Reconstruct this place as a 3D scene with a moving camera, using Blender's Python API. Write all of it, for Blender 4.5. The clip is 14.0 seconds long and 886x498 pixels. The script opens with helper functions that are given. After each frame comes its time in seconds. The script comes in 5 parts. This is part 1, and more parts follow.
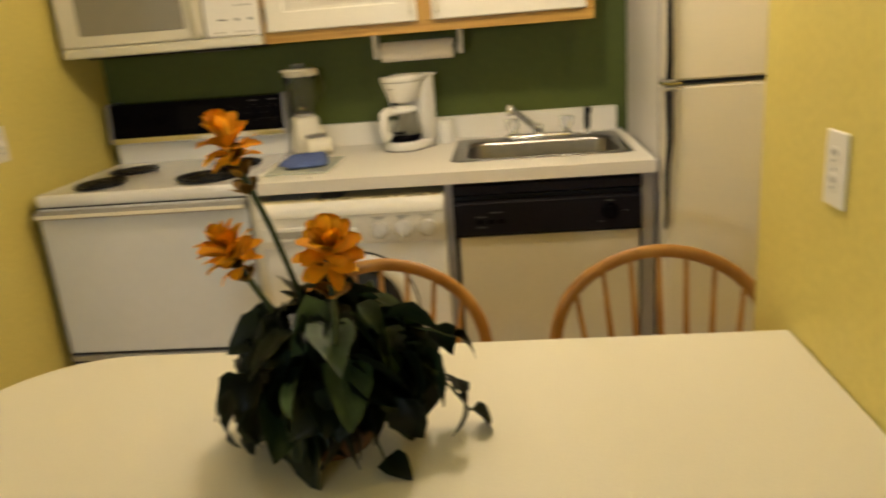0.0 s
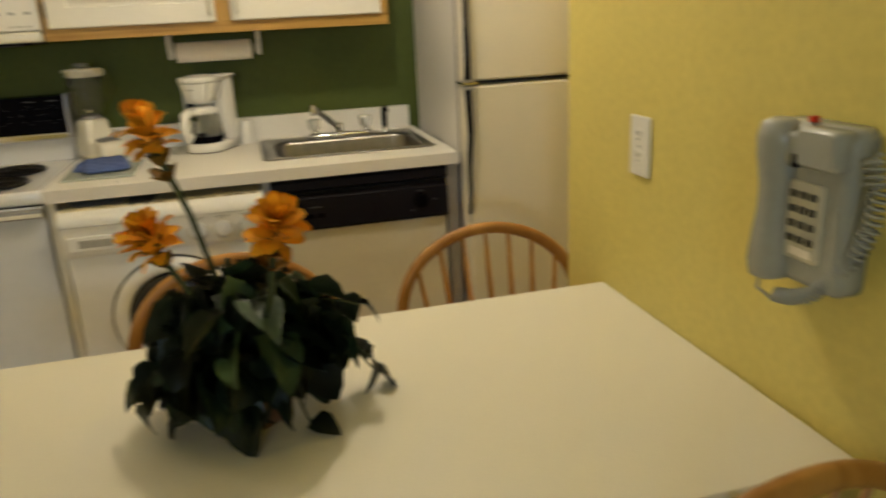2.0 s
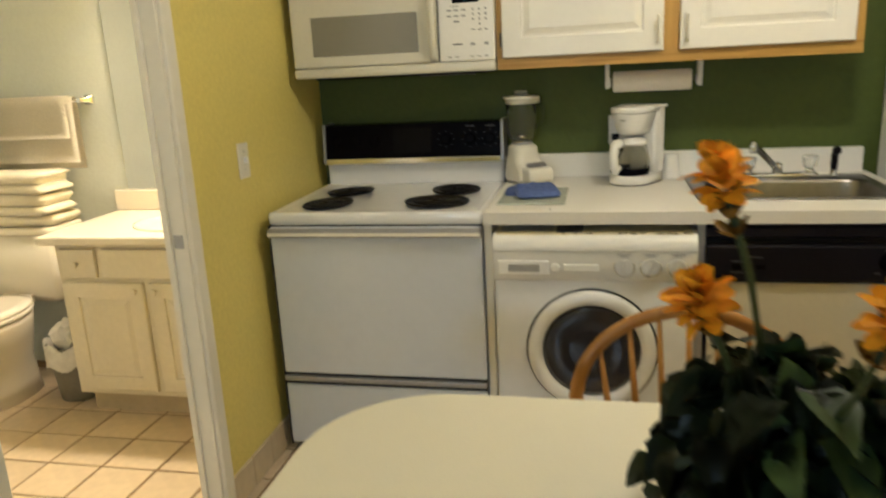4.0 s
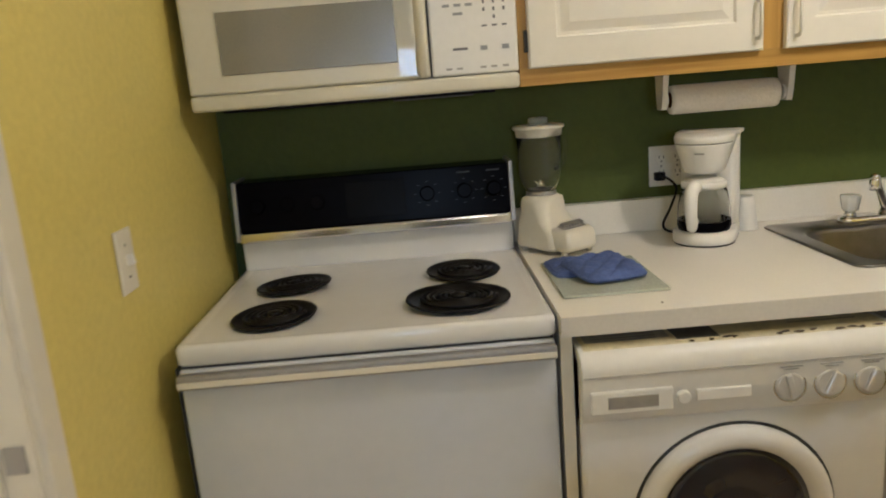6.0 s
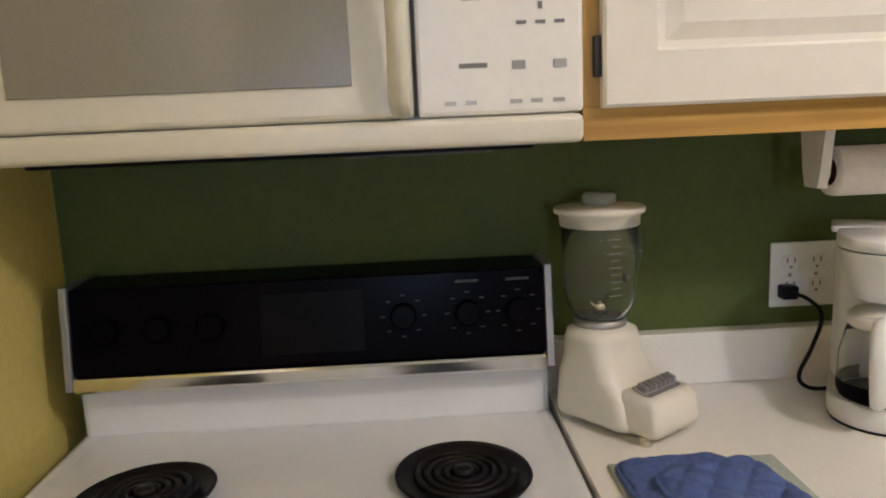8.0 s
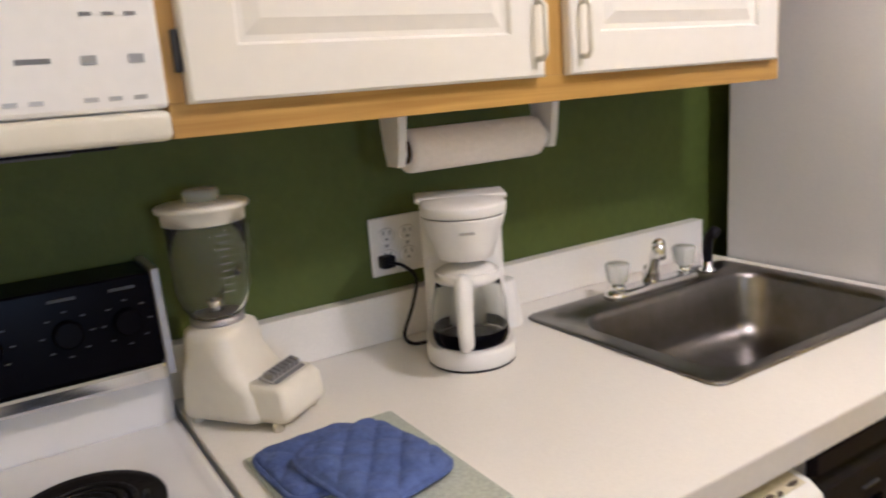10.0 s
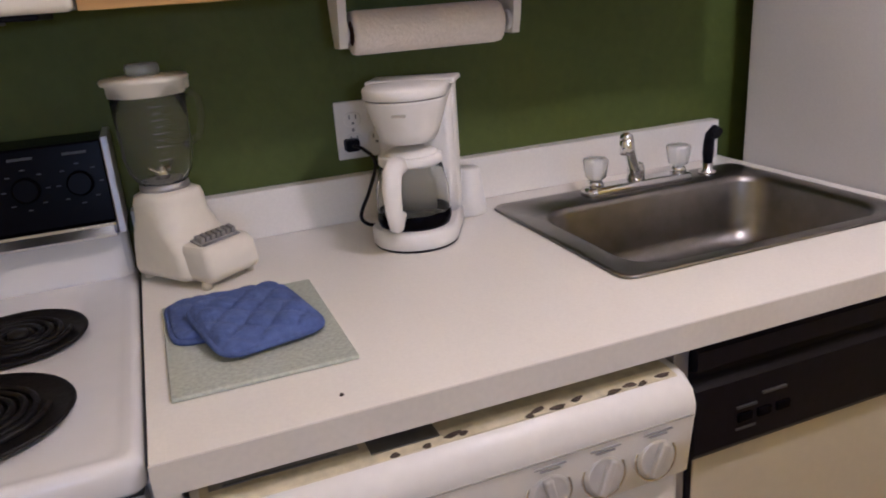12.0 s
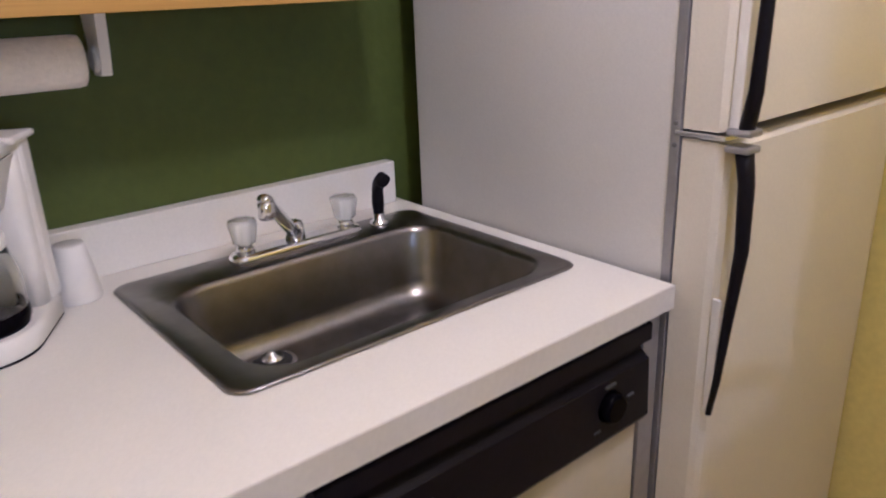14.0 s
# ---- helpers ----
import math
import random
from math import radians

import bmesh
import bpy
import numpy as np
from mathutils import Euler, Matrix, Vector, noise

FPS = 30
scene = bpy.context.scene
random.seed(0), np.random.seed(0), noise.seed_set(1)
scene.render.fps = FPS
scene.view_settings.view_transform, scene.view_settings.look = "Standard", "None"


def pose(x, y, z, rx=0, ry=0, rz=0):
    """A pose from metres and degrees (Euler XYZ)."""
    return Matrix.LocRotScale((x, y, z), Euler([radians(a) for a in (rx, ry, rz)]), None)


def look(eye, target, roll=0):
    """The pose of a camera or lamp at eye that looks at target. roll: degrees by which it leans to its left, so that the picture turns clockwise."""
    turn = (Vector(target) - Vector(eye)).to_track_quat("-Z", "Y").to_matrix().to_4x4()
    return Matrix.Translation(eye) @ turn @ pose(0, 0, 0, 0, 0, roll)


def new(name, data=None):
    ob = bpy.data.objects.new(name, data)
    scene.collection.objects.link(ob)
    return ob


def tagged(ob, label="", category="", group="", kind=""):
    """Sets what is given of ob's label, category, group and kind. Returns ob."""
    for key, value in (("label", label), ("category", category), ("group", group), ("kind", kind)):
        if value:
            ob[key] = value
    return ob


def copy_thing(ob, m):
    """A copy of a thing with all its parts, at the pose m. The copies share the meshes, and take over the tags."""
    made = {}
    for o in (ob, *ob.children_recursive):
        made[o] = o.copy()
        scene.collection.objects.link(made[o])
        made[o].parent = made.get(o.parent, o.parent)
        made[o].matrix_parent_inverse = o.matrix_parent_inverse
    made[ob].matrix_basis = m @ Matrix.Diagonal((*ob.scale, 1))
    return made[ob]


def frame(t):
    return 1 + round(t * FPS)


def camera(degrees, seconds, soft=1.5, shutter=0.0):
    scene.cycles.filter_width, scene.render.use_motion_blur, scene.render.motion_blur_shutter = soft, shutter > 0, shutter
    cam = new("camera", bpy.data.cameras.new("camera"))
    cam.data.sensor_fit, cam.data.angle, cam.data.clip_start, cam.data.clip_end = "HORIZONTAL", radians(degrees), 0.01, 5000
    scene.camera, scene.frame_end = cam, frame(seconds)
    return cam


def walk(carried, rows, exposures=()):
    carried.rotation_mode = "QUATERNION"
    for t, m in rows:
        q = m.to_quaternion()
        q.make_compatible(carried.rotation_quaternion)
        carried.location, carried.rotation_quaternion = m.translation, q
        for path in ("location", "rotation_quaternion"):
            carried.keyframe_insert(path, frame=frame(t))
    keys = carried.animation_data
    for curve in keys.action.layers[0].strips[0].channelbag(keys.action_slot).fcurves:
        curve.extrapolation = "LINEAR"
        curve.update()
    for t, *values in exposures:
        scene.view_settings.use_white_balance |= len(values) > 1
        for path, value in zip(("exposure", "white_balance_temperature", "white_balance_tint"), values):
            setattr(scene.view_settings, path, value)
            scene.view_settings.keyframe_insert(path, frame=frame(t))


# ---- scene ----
cam = camera(61.9, 14.0, soft=1.9, shutter=0.5)
PATH = [
    (0, (0.077, 0.091, 1.377), (-0.108, 1.995, 0.794), -4.6),
    (0.5, (0.012, 0.068, 1.371), (0.31, 1.947, 0.754), -3.5),
    (1, (-0.061, 0.01, 1.381), (0.543, 1.806, 0.741), -4.3),
    (1.5, (-0.101, -0.041, 1.372), (0.64, 1.712, 0.756), -2.4),
    (2, (-0.15, -0.034, 1.383), (0.314, 1.813, 0.774), -2.9),
    (2.5, (-0.212, -0.022, 1.402), (-0.037, 1.888, 0.834), -2.3),
    (3, (-0.255, -0.013, 1.401), (-0.299, 1.909, 0.851), -2.5),
    (3.5, (-0.3, -0.001, 1.396), (-0.511, 1.914, 0.859), -2.7),
    (4, (-0.419, 0.143, 1.397), (-0.842, 2.034, 0.902), -3.0),
    (4.1, (-0.455, 0.178, 1.396), (-0.879, 2.081, 0.951), -2.7),
    (4.2, (-0.497, 0.251, 1.404), (-0.933, 2.159, 0.994), -3.2),
    (4.7, (-0.78, 0.45, 1.405), (-1.11, 2.38, 0.95), -3.4),
    (5.2, (-0.98, 0.725, 1.40), (-1.14, 2.67, 0.93), -3.6),
    (5.7, (-1.035, 0.965, 1.39), (-1.06, 2.92, 0.94), -4.0),
    (6.3, (-1.033, 1.233, 1.375), (-0.962, 3.189, 0.965), -4.4),
    (6.5, (-1.061, 1.361, 1.405), (-0.962, 3.323, 1.031), -3.4),
    (6.8, (-1.056, 1.53, 1.421), (-0.891, 3.487, 1.045), -3.2),
    (7, (-1.028, 1.646, 1.397), (-0.88, 3.605, 1.02), -2.6),
    (7.2, (-1.005, 1.746, 1.391), (-0.969, 3.717, 1.057), -2.2),
    (9.3, (-1.03, 2.003, 1.377), (-0.463, 3.869, 0.931), -4.1),
    (9.5, (-1.032, 1.989, 1.392), (-0.306, 3.788, 0.906), -3.7),
    (9.7, (-1.026, 1.968, 1.398), (-0.146, 3.7, 0.925), -3.2),
    (10, (-1.002, 1.933, 1.399), (0.022, 3.592, 0.954), -4.2),
    (10.5, (-0.984, 1.906, 1.422), (0.181, 3.451, 0.913), -3.5),
    (10.6, (-0.991, 1.911, 1.401), (0.221, 3.424, 0.911), -2.1),
    (11, (-0.907, 1.852, 1.39), (0.232, 3.409, 0.864), -3.0),
    (11.5, (-0.769, 1.774, 1.349), (0.0, 3.501, 0.697), -3.4),
    (11.6, (-0.762, 1.765, 1.345), (-0.014, 3.499, 0.687), -3.2),
    (12, (-0.727, 1.741, 1.345), (-0.066, 3.509, 0.685), -4.2),
    (12.5, (-0.702, 1.706, 1.343), (0.011, 3.46, 0.699), -5.2),
    (13, (-0.638, 1.669, 1.349), (0.314, 3.311, 0.72), -5.0),
    (13.5, (-0.524, 1.739, 1.356), (0.653, 3.217, 0.702), -2.7),
    (14, (-0.41, 1.85, 1.374), (0.785, 3.303, 0.695), -2.1),
]
EXPOSURES = [(0.0, -0.1, 6700, 10), (1.5, -0.4, 6400, 8), (3.0, -0.3, 5700, 7), (4.0, -0.2, 5600, 7), (6.5, -0.28, 5350, 16), (9.5, 0.16, 5050, 24), (10.5, 0.1, 5050, 27), (12.5, -0.27, 4900, 34), (14.0, -0.15, 4850, 34)]
LIGHTS = (((0.14, 1.88, 2.22), 38.0), ((-0.80, 1.42, 2.25), 4.0))
FILL_W, BATH_W, DAY_W = 0.4, 60.0, 25.0
WARM = (1.0, 0.845, 0.615)
DOORY = 2.035
CH_A, CH_B, CH_C = (0.41, 1.475, 0), (-0.235, 1.475, 0), (0.395, 0.835, 186)
walk(cam, [(t, look(eye, target, roll)) for t, eye, target, roll in PATH], EXPOSURES)

# ---- world and lights ----
world = bpy.data.worlds.new("world")
scene.world = world
world.use_nodes = True
sky = world.node_tree.nodes.new("ShaderNodeTexSky")
sky.sky_type, sky.sun_disc = "NISHITA", False
sky.sun_elevation, sky.sun_rotation = radians(40), radians(20)
world.node_tree.links.new(sky.outputs[0], world.node_tree.nodes["Background"].inputs[0])
world.node_tree.nodes["Background"].inputs[1].default_value = 0.1


def lamp(name, kind, m, energy, colour, size=0.2, size_y=None):
    data = bpy.data.lights.new(name, kind)
    data.energy, data.color = energy, colour
    if kind == "AREA":
        data.shape, data.size, data.size_y = "RECTANGLE", size, size_y or size
    elif kind == "SUN":
        data.angle = radians(size)
    else:
        data.shadow_soft_size = size
    ob = new(name, data)
    ob.matrix_world = m
    return ob


lamp("sun", "SUN", look((2, 6, 6), (0, 0, 0)), 2.5, (1, 0.95, 0.88), 0.5)
for at, watts in LIGHTS:
    lamp("ceiling_light", "POINT", pose(*at), watts, WARM, 0.07)
# Weak fill added out of view to the south; no fixture is known there.
lamp("unseen_fill_light", "POINT", pose(-0.5, -1.7, 2.2), FILL_W, WARM, 0.12)
lamp("vanity_light", "AREA", look((-2.1, 3.03, 1.98), (-2.2, 2.3, 0.9)), BATH_W, (1, 0.76, 0.47), 0.6, 0.1)
lamp("window_daylight", "AREA", look((-1.0, -3.04, 1.59), (-1.0, 0, 1.2)), DAY_W, (0.70, 0.87, 1.0), 0.40, 0.26)

# ---- materials ----
def mat(name, col, rough=0.5, metal=0.0, grain=0.0, scale=40.0, bump=0.0, bscale=None, stain=0.0, var=0.0, sheen=None, trans=0.0, ior=1.45, coat=0.0):
    """A principled surface with fine grain, broad stains, relief and change from piece to piece."""
    m = bpy.data.materials.new(name)
    m.use_nodes = True
    nt = m.node_tree
    p = nt.nodes["Principled BSDF"]
    p.inputs["Base Color"].default_value = (*col, 1)
    p.inputs["Roughness"].default_value = rough
    p.inputs["Metallic"].default_value = metal
    p.inputs["IOR"].default_value = ior
    p.inputs["Transmission Weight"].default_value = trans
    p.inputs["Coat Weight"].default_value = coat
    co = nt.nodes.new("ShaderNodeTexCoord").outputs["Object"]

    def tex(sc, detail=4.0):
        n = nt.nodes.new("ShaderNodeTexNoise")
        n.inputs["Scale"].default_value, n.inputs["Detail"].default_value = sc, detail
        nt.links.new(co, n.inputs["Vector"])
        return n.outputs["Fac"]

    def scaled(fac, lo, hi):
        n = nt.nodes.new("ShaderNodeMapRange")
        n.inputs["From Min"].default_value, n.inputs["From Max"].default_value = 0.3, 0.7
        n.inputs["To Min"].default_value, n.inputs["To Max"].default_value = lo, hi
        nt.links.new(fac, n.inputs["Value"])
        return n.outputs["Result"]

    value = None

    def times(a, b):
        if a is None:
            return b
        n = nt.nodes.new("ShaderNodeMath")
        n.operation = "MULTIPLY"
        nt.links.new(a, n.inputs[0]), nt.links.new(b, n.inputs[1])
        return n.outputs[0]

    if grain:
        value = times(value, scaled(tex(scale), 1 - grain, 1 + grain))
    if stain:
        value = times(value, scaled(tex(2.3, 6), 1 - stain, 1 + stain * 0.5))
    if var:
        r = nt.nodes.new("ShaderNodeMapRange")
        nt.links.new(nt.nodes.new("ShaderNodeObjectInfo").outputs["Random"], r.inputs["Value"])
        r.inputs["To Min"].default_value, r.inputs["To Max"].default_value = 1 - var, 1 + var
        value = times(value, r.outputs["Result"])
    if value is not None:
        mix = nt.nodes.new("ShaderNodeVectorMath")
        mix.operation = "SCALE"
        mix.inputs[0].default_value = col
        nt.links.new(value, mix.inputs["Scale"])
        nt.links.new(mix.outputs[0], p.inputs["Base Color"])
        if not metal:
            nt.links.new(scaled(tex(7.0), max(rough - 0.03, 0.03), min(rough + 0.03, 1)), p.inputs["Roughness"])
    if bump:
        b = nt.nodes.new("ShaderNodeBump")
        b.inputs["Strength"].default_value, b.inputs["Distance"].default_value = bump, 0.004
        nt.links.new(tex(bscale or scale, 3), b.inputs["Height"])
        nt.links.new(b.outputs[0], p.inputs["Normal"])
    return m


def wood(name, a, b, rough=0.4, scale=(3, 60, 60), var=0.0):
    m = mat(name, a, rough)
    nt = m.node_tree
    p = nt.nodes["Principled BSDF"]
    co = nt.nodes.new("ShaderNodeTexCoord")
    mp = nt.nodes.new("ShaderNodeMapping")
    mp.inputs["Scale"].default_value = scale
    nt.links.new(co.outputs["Object"], mp.inputs["Vector"])
    n = nt.nodes.new("ShaderNodeTexNoise")
    n.inputs["Scale"].default_value, n.inputs["Detail"].default_value, n.inputs["Distortion"].default_value = 1.0, 5, 0.6
    nt.links.new(mp.outputs[0], n.inputs["Vector"])
    r = nt.nodes.new("ShaderNodeValToRGB")
    r.color_ramp.elements[0].position, r.color_ramp.elements[1].position = 0.32, 0.68
    r.color_ramp.elements[0].color, r.color_ramp.elements[1].color = (*b, 1), (*a, 1)
    nt.links.new(n.outputs["Fac"], r.inputs["Fac"])
    nt.links.new(r.outputs[0], p.inputs["Base Color"])
    bp = nt.nodes.new("ShaderNodeBump")
    bp.inputs["Strength"].default_value, bp.inputs["Distance"].default_value = 0.15, 0.002
    nt.links.new(n.outputs["Fac"], bp.inputs["Height"])
    nt.links.new(bp.outputs[0], p.inputs["Normal"])
    return m


def glow(name, col, strength):
    m = mat(name, col, 0.4)
    p = m.node_tree.nodes["Principled BSDF"]
    p.inputs["Emission Color"].default_value = (*col, 1)
    p.inputs["Emission Strength"].default_value = strength
    return m


YELLOW = mat("yellow_wall_paint", (0.70, 0.59, 0.175), 0.5, grain=0.05, scale=60, bump=0.22, bscale=95, stain=0.04)
GREEN = mat("green_wall_paint", (0.077, 0.104, 0.015), 0.62, grain=0.06, scale=50, bump=0.3, bscale=60, stain=0.08)
GREYWALL = mat("grey_wall_paint", (0.56, 0.60, 0.60), 0.55, grain=0.03, scale=60, bump=0.3, bscale=60, stain=0.05)
CEIL = mat("ceiling_paint", (0.78, 0.76, 0.72), 0.8, grain=0.04, scale=80, bump=0.6, bscale=90, stain=0.04)
TRIM = mat("white_trim_paint", (0.76, 0.72, 0.64), 0.35, grain=0.02, scale=30, stain=0.03, bump=0.1)
GROUT = mat("brown_grout", (0.20, 0.12, 0.06), 0.9, grain=0.2, scale=90, bump=0.4)
TILE = mat("beige_floor_tile", (0.66, 0.53, 0.37), 0.32, grain=0.07, scale=25, stain=0.1, var=0.06, bump=0.08)
BASETILE = mat("beige_base_tile", (0.58, 0.48, 0.34), 0.35, grain=0.07, scale=25, stain=0.1, var=0.06)
LAMINATE = mat("white_laminate", (0.85, 0.82, 0.76), 0.36, grain=0.025, scale=220, stain=0.035, bump=0.03, bscale=300)
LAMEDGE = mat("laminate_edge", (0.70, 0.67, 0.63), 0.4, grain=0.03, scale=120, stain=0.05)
TABLETOP = mat("cream_laminate", (0.76, 0.72, 0.60), 0.36, grain=0.02, scale=200, stain=0.012, bump=0.02, bscale=300)
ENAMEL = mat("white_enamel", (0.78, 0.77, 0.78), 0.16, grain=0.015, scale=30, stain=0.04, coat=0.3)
# White enamel with the bluish daylight on door and drawer put into its colour.
DAYLITENAMEL = mat("daylight_tinted_enamel", (0.64, 0.66, 0.73), 0.22, grain=0.015, scale=30, stain=0.05, coat=0.3)
WHITEPLASTIC = mat("white_plastic", (0.80, 0.78, 0.75), 0.35, grain=0.02, scale=60, stain=0.03, bump=0.03)
MWPLASTIC = mat("almond_plastic", (0.69, 0.655, 0.56), 0.34, grain=0.02, scale=60, stain=0.04, coat=0.22)
CREAMPLASTIC = mat("cream_plastic", (0.78, 0.74, 0.65), 0.3, grain=0.02, scale=60, stain=0.04)
FRIDGEWHITE = mat("textured_fridge_enamel", (0.72, 0.67, 0.57), 0.4, grain=0.03, scale=260, bump=0.12, bscale=320, stain=0.04)
FRIDGESIDE = mat("fridge_side_enamel", (0.67, 0.65, 0.63), 0.42, grain=0.03, scale=260, bump=0.1, bscale=320, stain=0.04)
CABWHITE = mat("white_cabinet_thermofoil", (0.79, 0.755, 0.68), 0.34, grain=0.015, scale=40, stain=0.03)
OAK = wood("oak", (0.52, 0.31, 0.072), (0.36, 0.19, 0.035), 0.42, (2.5, 70, 70))
OAKUP = wood("oak_upright", (0.52, 0.31, 0.072), (0.36, 0.19, 0.035), 0.42, (70, 70, 2.5))
CHAIRWOOD = wood("honey_beech", (0.46, 0.235, 0.06), (0.33, 0.145, 0.03), 0.34, (18, 18, 5))
BLACKGLOSS = mat("black_gloss", (0.003, 0.0025, 0.0035), 0.22, grain=0.1, scale=40, ior=1.09)
BLACKPLASTIC = mat("black_plastic", (0.008, 0.007, 0.010), 0.40, ior=1.2, grain=0.15, scale=60, bump=0.05)
IRON = mat("black_burner_iron", (0.010, 0.009, 0.009), 0.42, grain=0.25, scale=80, bump=0.2, ior=1.25)
CHROME = mat("chrome", (0.75, 0.75, 0.76), 0.14, 1.0)
STEEL = mat("brushed_steel", (0.26, 0.245, 0.235), 0.28, 1.0, grain=0.10, scale=30, bump=0.03, bscale=200)
STRIP = mat("grey_metal_strip", (0.36, 0.35, 0.36), 0.4, 0.6, grain=0.06, scale=50)
GASKET = mat("dark_gap", (0.03, 0.03, 0.03), 0.7, grain=0.2, scale=50)
CLEAR = mat("clear_glass", (0.97, 0.975, 0.97), 0.02, trans=1.0, ior=1.18)
ACRYLIC = mat("clear_acrylic", (0.93, 0.94, 0.93), 0.16, trans=0.72, ior=1.3, bump=0.2, bscale=60)
JARGLASS = mat("worn_clear_glass", (0.93, 0.93, 0.90), 0.03, trans=0.98, ior=1.16)
SILVERDIAL = mat("silver_dial_plastic", (0.60, 0.58, 0.56), 0.28, 0.25, grain=0.05, scale=60, coat=0.3)
DISHPANEL = mat("cream_dishwasher_enamel", (0.62, 0.57, 0.46), 0.38, grain=0.02, scale=60, stain=0.05)
YELLOWED = mat("yellowed_plastic", (0.70, 0.63, 0.44), 0.45, grain=0.12, scale=70, stain=0.2)
LIGHTPRINT = mat("worn_grey_printing", (0.36, 0.35, 0.35), 0.5)
FROST = mat("frosted_glass_board", (0.55, 0.585, 0.51), 0.22, grain=0.14, scale=160, bump=0.25, bscale=180, trans=0.15)
CLOCKGLASS = mat("smoked_clock_glass", (0.006, 0.0055, 0.006), 0.25, grain=0.1, scale=30, ior=1.1)
FAINT = mat("faint_printing", (0.05, 0.05, 0.053), 0.5)
DARKGLASS = mat("dark_door_glass", (0.02, 0.02, 0.028), 0.08, grain=0.1, scale=20, coat=0.5)
MWGLASS = mat("microwave_window", (0.23, 0.215, 0.18), 0.2, grain=0.05, scale=400, coat=0.4)
BLUECLOTH = mat("blue_quilted_cotton", (0.085, 0.125, 0.32), 0.9, grain=0.18, scale=120, bump=0.5, bscale=260, stain=0.15)
PAPER = mat("white_paper_towel", (0.86, 0.80, 0.74), 0.9, grain=0.04, scale=120, bump=0.4, bscale=160)
PHONE = mat("grey_beige_plastic", (0.36, 0.365, 0.345), 0.2, grain=0.03, scale=60, stain=0.05)
PHONEFACE = mat("pale_keypad_plastic", (0.56, 0.53, 0.44), 0.35, grain=0.03, scale=60)
DARKKEY = mat("dark_keys", (0.07, 0.065, 0.055), 0.4, grain=0.1, scale=60)
RED = mat("red_lens", (0.55, 0.03, 0.01), 0.3)
PRINT = mat("grey_printing", (0.18, 0.18, 0.19), 0.6)
PALEPRINT = mat("pale_printing", (0.32, 0.32, 0.33), 0.5)
CHIP = mat("chipped_dirt", (0.07, 0.05, 0.035), 0.8, grain=0.3, scale=100)
STICKER = mat("silver_sticker", (0.40, 0.38, 0.35), 0.35, 0.3, grain=0.06, scale=50)
GREYSTICKER = mat("dark_sticker", (0.11, 0.105, 0.10), 0.4, grain=0.08, scale=50)
PETAL = mat("orange_silk_petal", (1.0, 0.47, 0.006), 0.75, grain=0.22, scale=25, var=0.12, bump=0.3, bscale=70)
PETAL.node_tree.nodes["Principled BSDF"].inputs["Subsurface Weight"].default_value = 0.3
PETAL.node_tree.nodes["Principled BSDF"].inputs["Subsurface Radius"].default_value = (0.02, 0.012, 0.002)
PETAL.node_tree.nodes["Principled BSDF"].inputs["Subsurface Scale"].default_value = 1.0
BRACT = mat("brown_bract", (0.27, 0.14, 0.014), 0.7, grain=0.3, scale=30, var=0.3)
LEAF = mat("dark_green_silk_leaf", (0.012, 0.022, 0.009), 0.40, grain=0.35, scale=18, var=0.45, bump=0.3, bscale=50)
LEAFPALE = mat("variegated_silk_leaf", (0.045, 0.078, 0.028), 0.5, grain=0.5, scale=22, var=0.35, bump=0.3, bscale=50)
STEM = mat("green_stem", (0.03, 0.045, 0.012), 0.6, grain=0.2, scale=40)
BASKET = mat("terracotta_pot", (0.17, 0.09, 0.05), 0.8, grain=0.2, scale=40, bump=0.3)
PORCELAIN = mat("white_porcelain", (0.80, 0.74, 0.64), 0.12, grain=0.01, scale=20, coat=0.4)
TOWEL = mat("white_terry", (0.82, 0.76, 0.64), 0.95, grain=0.06, scale=150, bump=0.8, bscale=220)
MIRROR = mat("mirror_silver", (0.9, 0.9, 0.9), 0.02, 1.0)
VANITY = mat("cream_vanity_paint", (0.76, 0.70, 0.58), 0.4, grain=0.03, scale=40, stain=0.05)
GREYBIN = mat("grey_bin_plastic", (0.22, 0.20, 0.17), 0.5, grain=0.05, scale=50)
LINER = mat("white_bin_liner", (0.75, 0.72, 0.68), 0.4, grain=0.1, scale=30, bump=0.6, bscale=25)
BRASS = mat("brass", (0.55, 0.42, 0.2), 0.3, 1.0)
BULB = glow("lit_bulb", (1.0, 0.80, 0.52), 14)
DISPLAY = glow("display_digits", (0.10, 0.45, 0.55), 0.7)
FLYYELLOW = mat("yellow_print", (0.75, 0.55, 0.06), 0.5)
FLYBLUE = mat("purple_print", (0.12, 0.08, 0.30), 0.5)


# ---- mesh helpers ----
def smooth(bm, on=True):
    for f in bm.faces:
        f.smooth = on
    return bm


def finish(name, bm, material):
    me = bpy.data.meshes.new(name)
    bmesh.ops.recalc_face_normals(bm, faces=bm.faces[:])
    bm.to_mesh(me)
    bm.free()
    me.materials.append(material)
    return me


def root_of(ob):
    while ob.parent:
        ob = ob.parent
    return ob


def part(name, bm, material, parent, label=""):
    """One mesh, given in world metres, as a part of parent."""
    base = root_of(parent).location
    bmesh.ops.translate(bm, verts=bm.verts[:], vec=-base)
    ob = new(name, finish(name, bm, material))
    ob.parent = parent
    return tagged(ob, label)


def thing(name, base, label, category, group="", kind=""):
    ob = new(name)
    ob.location = base
    ob.empty_display_size = 0.05
    return tagged(ob, label, category, group, kind)


